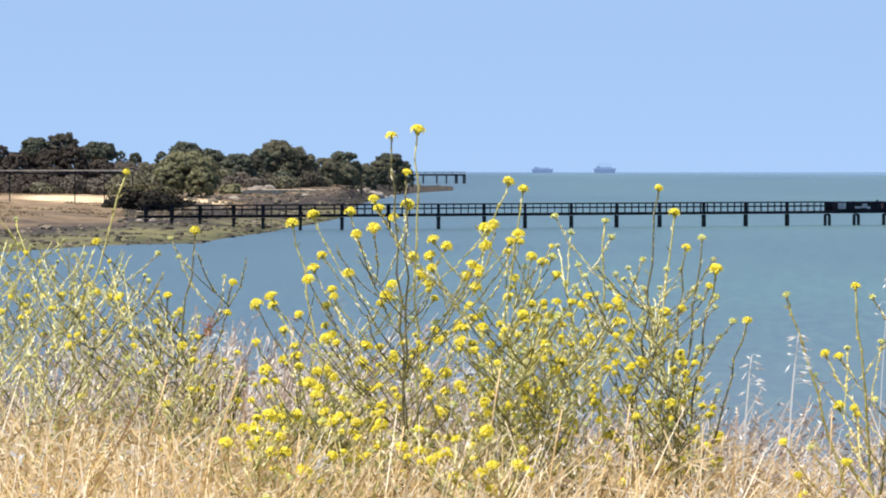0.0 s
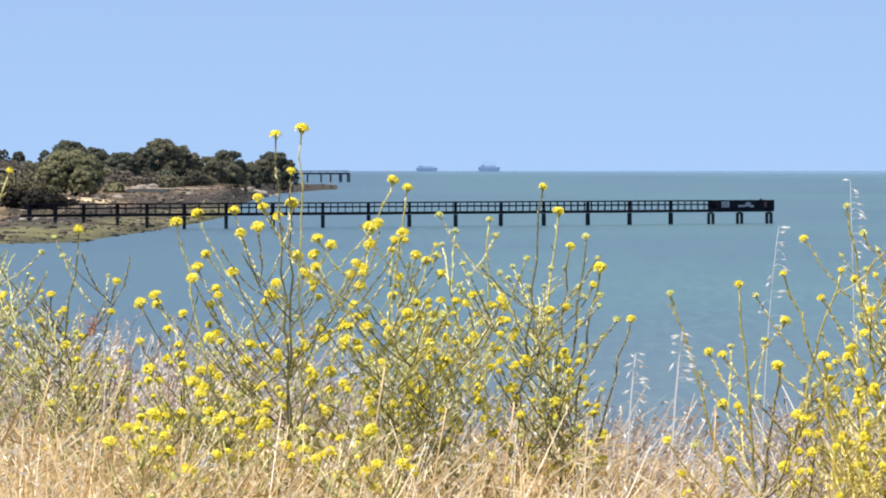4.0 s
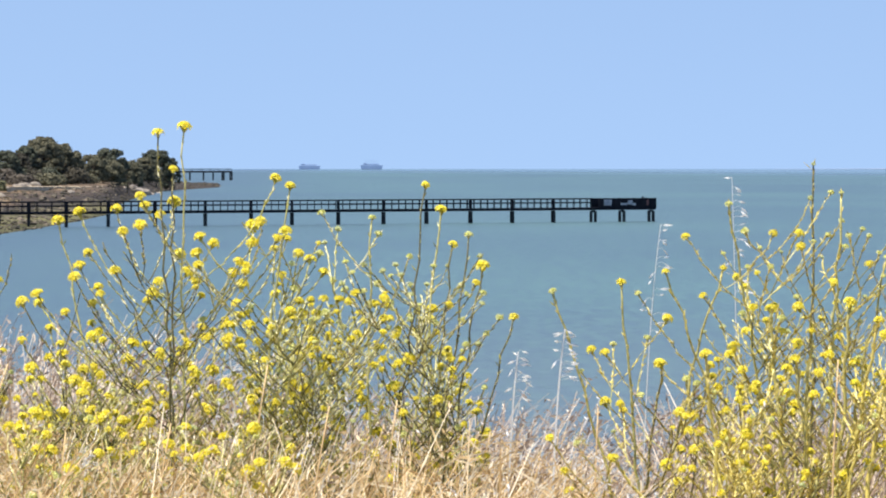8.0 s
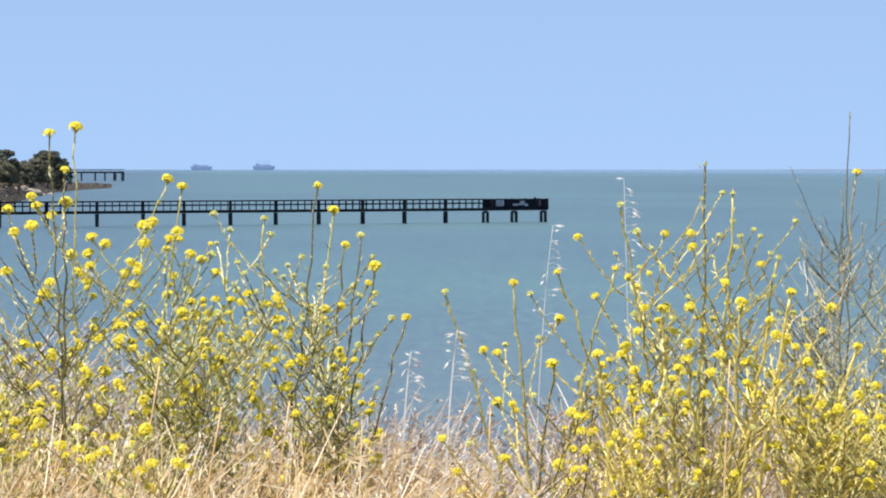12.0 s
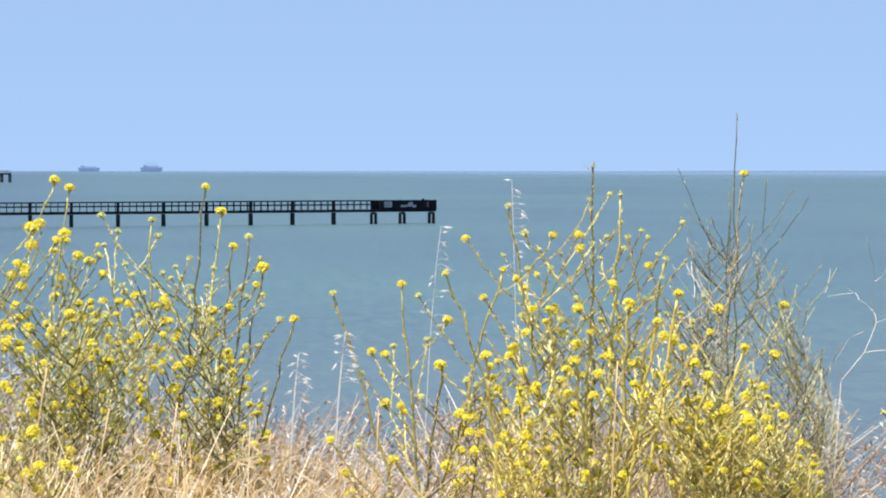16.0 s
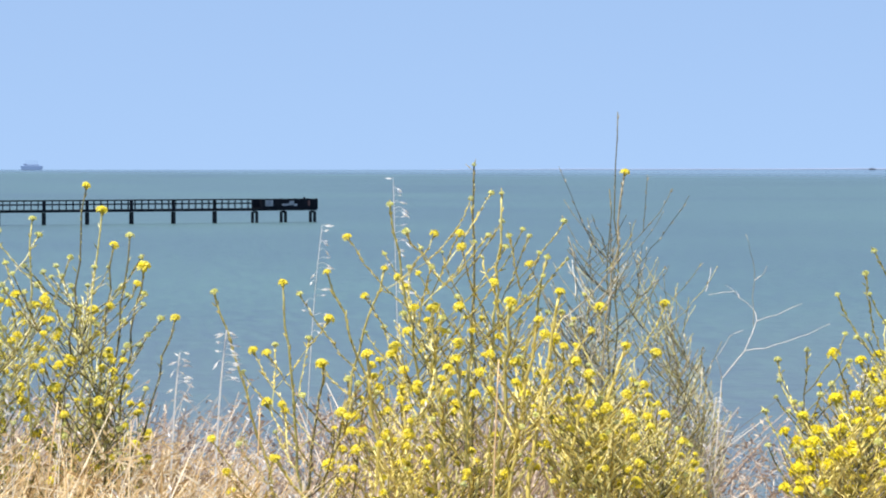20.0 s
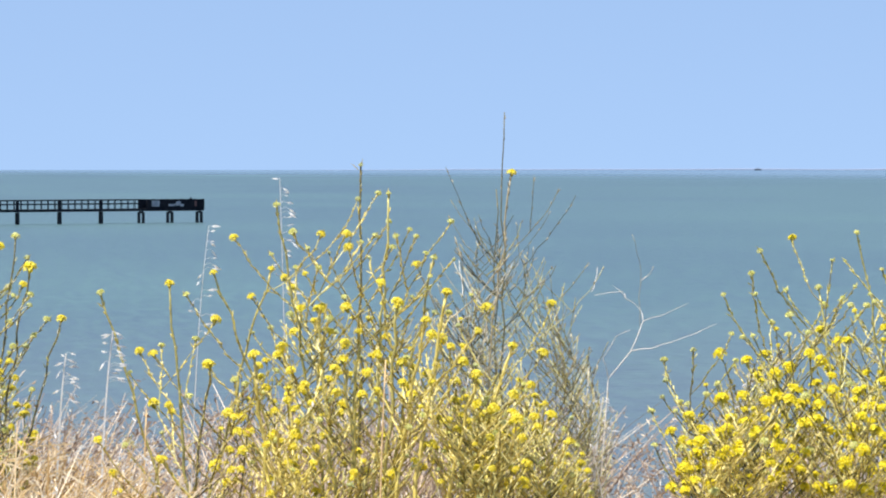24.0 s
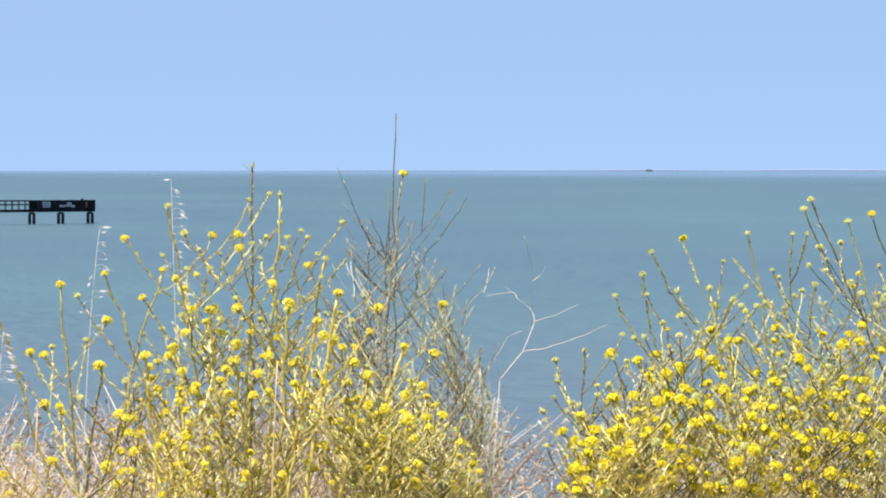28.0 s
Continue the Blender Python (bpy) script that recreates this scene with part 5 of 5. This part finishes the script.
grow(25, (0.76, 0.84, 0.94, 1.04), 7.6, "tangled thin old stems behind the yellowing mustard", [STEM_YELLOW, STEM_MIXED, STEM_BROWN], [(0.75, 7.05), (0.84, 7.12), (0.96, 7.15), (1.1, 7.12)], fill=60, bare=240, outline=((0.7, 0.85, 1.05, 1.28), (6.95, 7.12, 7.15, 7.0)), head_size=0.7, bud_share=0.5, pods=0.7, pod_mat=POD_GOLD, thick=0.8)
grow(15, (1.06, 1.12, 1.18, 1.26), 7.2, "dead grey-brown plant with bare twigs", [STEM_GREY, STEM_DARK, STEM_BROWN, STEM_OLIVE], (), (), TWIGS_D, bare=380, outline=((1.04, 1.11, 1.20, 1.28, 1.38), (7.18, 7.31, 7.31, 7.20, 6.92)), pods=0.35, pod_mat=POD_DRY,
     poles=((1.17, 1.180, 7.493), (1.16, 1.165, 7.355)), pole_mats=(STEM_DARK,), thick=0.7, pole_thick=0.85, name="dead_plant", heads=False)
grow(29, (1.09, 1.14), 7.1, "tall dark mustard stem with one yellow head", [STEM_DARK, STEM_BROWN], [(1.02, 7.22), (1.15, 7.14)], (), [(1.09, 7.27), (1.19, 7.24)], bare=20, outline=((1.06, 1.2), (7.1, 7.1)), poles=((1.10, 1.193, 7.384),), pole_mats=(STEM_BROWN,), head_size=0.95, pods=1.2, pod_mat=POD_DRY)
grow(27, (1.10, 1.17, 1.24, 1.31), 6.85, "low yellowing mustard plant under dead twigs", [STEM_YELLOW, STEM_YELLOW, STEM_MIXED], [(1.08, 6.94), (1.16, 6.96), (1.24, 6.92), (1.32, 6.86)], fill=80, bare=240, outline=((1.04, 1.2, 1.34), (6.98, 7.04, 6.86)), head_size=0.85, bud_share=0.3, pods=1.2, pod_mat=POD_GOLD)
grow(30, (1.08, 1.14, 1.20, 1.26, 1.32), 7.5, "thicket of thin upright dry stems gone to seed", [STEM_BROWN, STEM_OLIVE, STEM_MIXED], (), (), [(1.12, 7.18), (1.19, 7.22), (1.25, 7.2), (1.31, 7.16), (1.37, 7.08)], bare=330,
     outline=((1.06, 1.12, 1.22, 1.30, 1.39), (7.12, 7.20, 7.22, 7.16, 6.95)), pods=0.6, pod_mat=POD_DRY, thick=0.75, spread_y=0.3, name="dead_plant", heads=False)
# the golden plant and the dark leaning one beyond it
grow(16, (1.66, 1.72, 1.78, 1.84, 1.90, 1.96), 6.8, "dense mustard plant covered in bright yellow flower heads", [STEM_DARK, STEM_MIXED, STEM_OLIVE, STEM_DARK], LARGE_E, SMALL_E, (), fill=60, bare=240, outline=((1.5, 1.62, 1.8, 2.1), (6.93, 7.04, 7.10, 7.10)),
     poles=((1.86, 1.759, 7.175), (1.98, 1.830, 7.275)), pole_mats=(STEM_PALE_GREEN, STEM_MIXED, STEM_MIXED, STEM_DARK), flowers=GOLD, pods=1.2, pod_mat=POD_OLIVE, head_size=0.86, upper=0.72, pale_up=0.7, reach=0.27)
grow(19, (1.60, 1.70, 1.78, 1.86, 1.94, 2.02), 6.6, "low dense mustard plant thick with yellow heads", [STEM_YELLOW, STEM_DARK, STEM_OLIVE], LOWER_E, (), fill=190, bare=260, outline=((1.5, 1.7, 2.15), (6.9, 7.0, 7.02)), flowers=GOLD, pods=1.2, pod_mat=POD_GOLD)
grow(24, (1.56, 1.66, 1.76, 1.86, 1.96, 2.06), 7.4, "tangled mustard plant with thin stems behind the dense one", [STEM_DARK, STEM_BROWN, STEM_OLIVE], [(1.55, 7.0), (1.68, 7.1), (1.8, 7.15), (1.92, 7.16), (2.04, 7.2)], fill=90, bare=380, outline=((1.48, 1.62, 1.8, 2.15), (6.93, 7.05, 7.14, 7.2)), head_size=0.65, pale_up=0.6, bud_share=0.5, pods=1.0, pod_mat=POD_GOLD, thick=0.85)
grow(17, (2.16, 2.20, 2.24), 7.1, "mustard plant with long dark leaning stems", [STEM_DARK, STEM_DARK, STEM_MIXED], TIPS_F, SMALL_F, (), fill=50, bare=110, outline=((1.95, 2.05, 2.3), (7.05, 7.148, 7.2)), poles=((2.30, 1.950, 7.336), (2.34, 2.065, 7.309), (2.24, 2.020, 7.296), (2.4, 2.105, 7.366)), pole_mats=(STEM_DARK, STEM_DARK, STEM_PALE_GREEN), head_size=0.8, pale_up=0.5, bud_share=0.4, pods=1.0)


def build_dead_twig():
    """A bleached forked twig standing out over the slope."""
    depth = 7.1
    foot = plan_point(1.33, 6.4, depth)
    foot.z = land(foot.x, foot.y) - 0.02
    th = thing("dead_twig", foot, "bare bleached forked twig of a dead plant", "dead plant", "dead stalks on the bluff")
    forks = (
        ((1.345, 6.70), (1.37, 7.013), (1.412, 7.063), (1.434, 7.117), (1.428, 7.138), (1.402, 7.158), (1.377, 7.182)),
        ((1.412, 7.063), (1.449, 7.067), (1.489, 7.079), (1.530, 7.093), (1.569, 7.111)),
        ((1.434, 7.117), (1.470, 7.127), (1.517, 7.148)),
        ((1.428, 7.107), (1.426, 7.160), (1.430, 7.206), (1.422, 7.240), (1.414, 7.273)),
        ((1.402, 7.158), (1.395, 7.170), (1.345, 7.164)), ((1.430, 7.19), (1.445, 7.20), (1.453, 7.216)),
        ((1.340, 7.17), (1.345, 7.185), (1.350, 7.214)), ((1.37, 7.013), (1.36, 7.05), (1.385, 7.09), (1.41, 7.10)),
    )
    for i, line in enumerate(forks):
        s = Strands()
        pts = [plan_point(x, z, depth + 0.01 * j * (-1) ** i) for j, (x, z) in enumerate(line)]
        if i == 0:
            pts.insert(0, foot)
        smooth = []
        for a, b in zip(pts, pts[1:]):
            smooth += [a, a.lerp(b, 0.5) + Vector((0.0015, 0, 0.0015))]
        smooth.append(pts[-1])
        s.tube(smooth, 0.0012 if i == 0 else 0.0007, 0.0004, 5)
        ob = part("twig", s.mesh("twig", STEM_PALE if i != 3 else STEM_GREY, True), th)
        ob.location = -foot


build_dead_twig()


# ---- dry grass ----
def build_grass(name, label, count, xs, weights, tops, depth, mat, seed, seedheads=0.4, width=0.0032):
    """Dry blades and stalks, bent by the wind; tops: heights that the tallest reach, along xs."""
    rng = np.random.default_rng(seed)
    v, f = [], []
    pick = rng.choice(len(xs) - 1, size=count, p=np.array(weights) / sum(weights))
    for i in range(count):
        x = rng.uniform(xs[pick[i]], xs[pick[i] + 1])
        y = rng.uniform(*depth)
        k = y / 7.0
        x *= k
        z0 = land(x, y) - 0.02
        top = 7.4 + (ramp_of(x / k, xs, tops) - 7.4) * k
        top += 0.07 * noise.noise((x * 9, y * 4, seed)) + 0.05 * noise.noise((x * 30, y * 9, seed))
        h = max(0.12, (top - z0) * (1 - abs(rng.normal(0, 0.3))))
        lean = rng.normal(0.06, 0.28, 2) * h
        bend = rng.normal(0.08, 0.30, 2) * h
        w = width * rng.uniform(0.5, 1.2)
        ang = rng.uniform(-0.9, 0.9)
        c, s = math.cos(ang) * w, math.sin(ang) * w
        b = len(v)
        for j in range(5):
            t = j / 4
            px, py = x + lean[0] * t + bend[0] * t * t, y + lean[1] * t + bend[1] * t * t
            pz = z0 + h * (t - 0.12 * t * t * abs(bend[0]) / h)
            q = 1 - 0.75 * t
            v += [(px - c * q, py - s * q, pz), (px + c * q, py + s * q, pz)]
            if j:
                o = b + 2 * j
                f.append((o - 2, o - 1, o + 1, o))
        if rng.random() < seedheads:
            tip = np.array((px, py, pz))
            for _ in range(rng.integers(4, 9)):
                o = len(v)
                a = tip - np.array((lean[0], lean[1], h)) * rng.uniform(0.0, 0.16)
                dirn = np.array((rng.normal(0.3, 0.7), rng.normal(0, 0.7), rng.uniform(-0.5, 1)))
                dirn *= rng.uniform(0.008, 0.018) / (np.linalg.norm(dirn) + 1e-6)
                side = np.array((dirn[2], 0, -dirn[0])) * 0.16
                v += [a, a + dirn * 0.5 + side, a + dirn, a + dirn * 0.5 - side]
                f.append((o, o + 1, o + 2, o + 3))
    tagged(new(name, mesh_from(name, v, f, mat)), label, "grass", kind="stuff")


XS = (-1.2, -0.8, -0.5, -0.2, 0.1, 0.35, 0.6, 0.9, 1.3, 1.7, 2.2)
BROME_XS = (-1.2, -0.8, -0.5, -0.2, 0.1, 0.32, 0.46, 0.53, 0.63, 0.70, 0.9, 1.2, 1.34, 1.40, 1.55, 1.8, 2.2)
build_grass("dry_grass", "thick tan dry grass on the bluff top", 6000, XS, (10, 11, 11, 9, 10, 0.25, 0.2, 1, 1, 1), (6.98, 6.98, 6.97, 6.94, 6.93, 6.88, 6.76, 6.70, 6.72, 6.72, 6.72), (6.2, 8.2), STRAW, 31, width=0.0028)
build_grass("brome_grass", "reddish dry brome grass with drooping heads", 7400, BROME_XS, (11, 16, 14, 6, 7, 6, 1.5, 0.8, 2, 10, 12, 1.5, 0.4, 1.2, 7, 8), (7.10, 7.13, 7.12, 7.02, 7.0, 6.97, 6.88, 6.82, 6.81, 6.95, 7.01, 6.95, 6.85, 6.80, 6.86, 6.97, 6.97), (7.3, 8.4), BROME, 32, seedheads=0.9)
build_grass("tall_straw", "tall bleached grass stalks among the flowers", 300, XS, (10, 10, 9, 6, 8, 8, 4, 2, 1, 1), (7.12, 7.12, 7.08, 7.04, 7.02, 6.98, 6.93, 6.93, 6.93, 6.88, 6.88), (6.4, 8.0), OAT, 33, seedheads=0.7, width=0.0016)


def build_thatch(count, seed):
    """Broken straw and fallen seed heads lying tangled through the grass."""
    rng = np.random.default_rng(seed)
    weights = np.array((10, 10, 8, 5, 6, 2.5, 0.8, 1, 1, 1))
    tops = (6.96, 6.94, 6.90, 6.85, 6.85, 6.91, 6.80, 6.74, 6.74, 6.72, 6.72)
    pick = rng.choice(len(XS) - 1, size=count, p=weights / weights.sum())
    v, f = [], []
    for i in range(count):
        x = rng.uniform(XS[pick[i]], XS[pick[i] + 1])
        y = rng.uniform(6.6, 8.2)
        k = y / 7.0
        top = 7.4 + (ramp_of(x, XS, tops) - 7.4) * k
        x *= k
        top += 0.06 * noise.noise((x * 9, y * 4, 2))
        z0 = land(x, y)
        z = z0 + max(top - z0, 0.1) * rng.uniform(0.35, 1.0)
        a = rng.uniform(0, math.pi)
        tilt = rng.normal(0.55, 0.5)
        way = np.array((math.cos(a) * math.cos(tilt), 0.6 * math.sin(a) * math.cos(tilt), math.sin(tilt)))
        size = rng.uniform(0.015, 0.06) if rng.random() < 0.85 else rng.uniform(0.08, 0.20)
        side = np.array((-way[2], 0, way[0])) * rng.uniform(0.0007, 0.0018)
        sag = np.array((0, 0, -1)) * size * rng.uniform(-0.1, 0.25)
        c = np.array((x, y, z))
        b = len(v)
        for t in (-0.5, 0.0, 0.5):
            m = c + way * size * t + sag * (t * 2) ** 2
            v += [m - side, m + side]
        f += [(b, b + 1, b + 3, b + 2), (b + 2, b + 3, b + 5, b + 4)]
    tagged(new("straw_thatch", mesh_from("straw_thatch", v, f, STRAW)), "tangled broken straw among the dry grass", "grass", kind="stuff")


build_thatch(19000, 41)


def build_oat(x, z, root, depth, seed):
    """A wild oat stalk with nodding white husks."""
    rng = random.Random(seed)
    foot = plan_point(root, 6.4, depth)
    foot.z = land(foot.x, foot.y) - 0.02
    tip = plan_point(x, z, depth)
    oat = thing("wild_oat", foot, "thin bleached wild oat stalk with white hanging husks", "wild oat", "wild oat stalks")
    s = Strands()
    mid = foot.lerp(tip, 0.6) + Vector((-0.35 * (tip.x - foot.x) - 0.01, 0, 0.08))
    pts = bezier(foot, mid, tip, 16)
    low = z < 7.16
    s.tube(pts, 0.0034 if low else 0.0017, 0.0016 if low else 0.0007, 4)
    husks = []
    n = rng.randint(16, 20)
    for i in range(n):
        t = (0.80 if low else 0.70) + (0.20 if low else 0.30) * (i + rng.random()) / n
        j = min(int(t * 16), 15)
        a = pts[j].lerp(pts[j + 1], t * 16 - j)
        side = (-0.5 if rng.random() < 0.25 else 1) * rng.uniform(0.002, 0.014) * (1.3 - i / n)
        b = a + Vector((side, rng.uniform(-0.006, 0.006), 0.004))
        c = b + Vector((side * 0.6, 0, -0.002))
        s.tube([a, b, c], 0.0004, 0.0003, 3)
        husks.append((c, side))
    ob = part("stalk", s.mesh("stalk", OAT), oat)
    ob.location = -foot
    for c, side in husks:
        h = Strands()
        way = Vector((rng.uniform(0.5, 1.0) * (1 if side > 0 else -0.6), rng.uniform(-0.4, 0.4), rng.uniform(-0.65, 0.25))).normalized()
        h.spindle(Vector((0, 0, 0)), way * rng.uniform(0.010, 0.022), rng.uniform(0.0018, 0.0034))
        ob = part("husk", h.mesh("husk", OAT), oat)
        ob.location = c - foot


for i, (x, z, root, depth) in enumerate((
    (0.648, 7.29, 0.612, 7.1), (0.775, 7.372, 0.80, 7.2), (0.395, 7.065, 0.375, 7.0), (0.478, 7.105, 0.452, 6.9), (1.63, 7.02, 1.6, 7.2), (-0.12, 7.1, -0.08, 7.3), (-0.55, 7.1, -0.5, 7.3), (1.36, 6.98, 1.34, 7.3),
)):
    build_oat(x, z, root, depth, 100 + i)


def build_stalk(root, x, z, depth, seed):
    """A single long dry grass stalk leaning through the flowers."""
    rng = random.Random(seed)
    foot = plan_point(root, 6.4, depth)
    foot.z = land(foot.x, foot.y) - 0.02
    tip = plan_point(x, z, depth)
    s = Strands()
    s.tube(bezier(foot, foot.lerp(tip, 0.5) + Vector((rng.uniform(-0.02, 0.02), 0, 0.01)), tip, 10), 0.0024, 0.0012, 5)
    for _ in range(6):
        a = tip.lerp(foot, rng.uniform(0.0, 0.08))
        s.spindle(a, a + Vector((rng.uniform(-0.01, 0.012), rng.uniform(-0.004, 0.004), rng.uniform(0.004, 0.014))), 0.0012)
    s.v = [p - foot for p in s.v]
    ob = new("straw_stalk", s.mesh("straw_stalk", STRAW, True))
    ob.location = foot
    tagged(ob, "single long bleached straw stalk leaning among flowers", "grass stalk", "long straw stalks")


for i, (root, x, z, depth) in enumerate((
    (-0.743, -0.507, 7.046, 6.6), (-0.15, -0.049, 7.043, 6.6), (-0.86, -0.64, 7.03, 6.7), (0.13, 0.18, 6.98, 6.6), (-0.44, -0.405, 6.93, 6.5), (0.955, 0.965, 7.05, 6.5),
    (-0.95, -0.80, 6.96, 6.6), (0.505, 0.537, 6.967, 6.9), (-0.30, -0.22, 6.94, 6.5), (-0.02, 0.06, 6.97, 6.5),
)):
    build_stalk(root, x, z, depth, 300 + i)


def build_seed_head(root, x, z, depth, mat, size, seed, label):
    """A dry tufted seed head on a thin stalk."""
    rng = random.Random(seed)
    foot = plan_point(root, 6.4, depth)
    foot.z = land(foot.x, foot.y) - 0.02
    tip = plan_point(x, z, depth)
    th = thing("seed_head", foot, label, "seed head", "dry seed heads in the grass")
    stalk = Strands()
    stalk.tube(bezier(foot, foot.lerp(tip, 0.6) + Vector((-0.01, 0, 0.02)), tip, 8), 0.0015, 0.0008, 4)
    tuft = Strands()
    for _ in range(60):
        out = Vector((rng.gauss(0, 1), rng.gauss(0, 1), rng.gauss(0.2, 0.9))).normalized()
        a = tip + Vector((rng.gauss(0, 0.4), rng.gauss(0, 0.3), rng.gauss(0, 0.45))) * size
        tuft.spindle(a, a + out * size * rng.uniform(0.3, 0.7), size * 0.07)
    for name, strands, m in (("stalk", stalk, STRAW), ("tuft", tuft, mat)):
        part(name, strands.mesh(name, m), th).location = -foot


build_seed_head(-0.40, -0.372, 6.868, 6.5, OAT, 0.018, 1, "fluffy white dry seed head low in the grass")
build_seed_head(-0.60, -0.566, 7.115, 7.0, RUSSET, 0.020, 2, "reddish dry grass panicle among pale stems")
build_seed_head(0.52, 0.508, 6.905, 6.9, POD_PALE, 0.013, 3, "cream dry seed head beside the yellow plant")
build_seed_head(-0.52, -0.50, 7.02, 7.1, BROME, 0.016, 4, "tan dry grass panicle among pale stems")
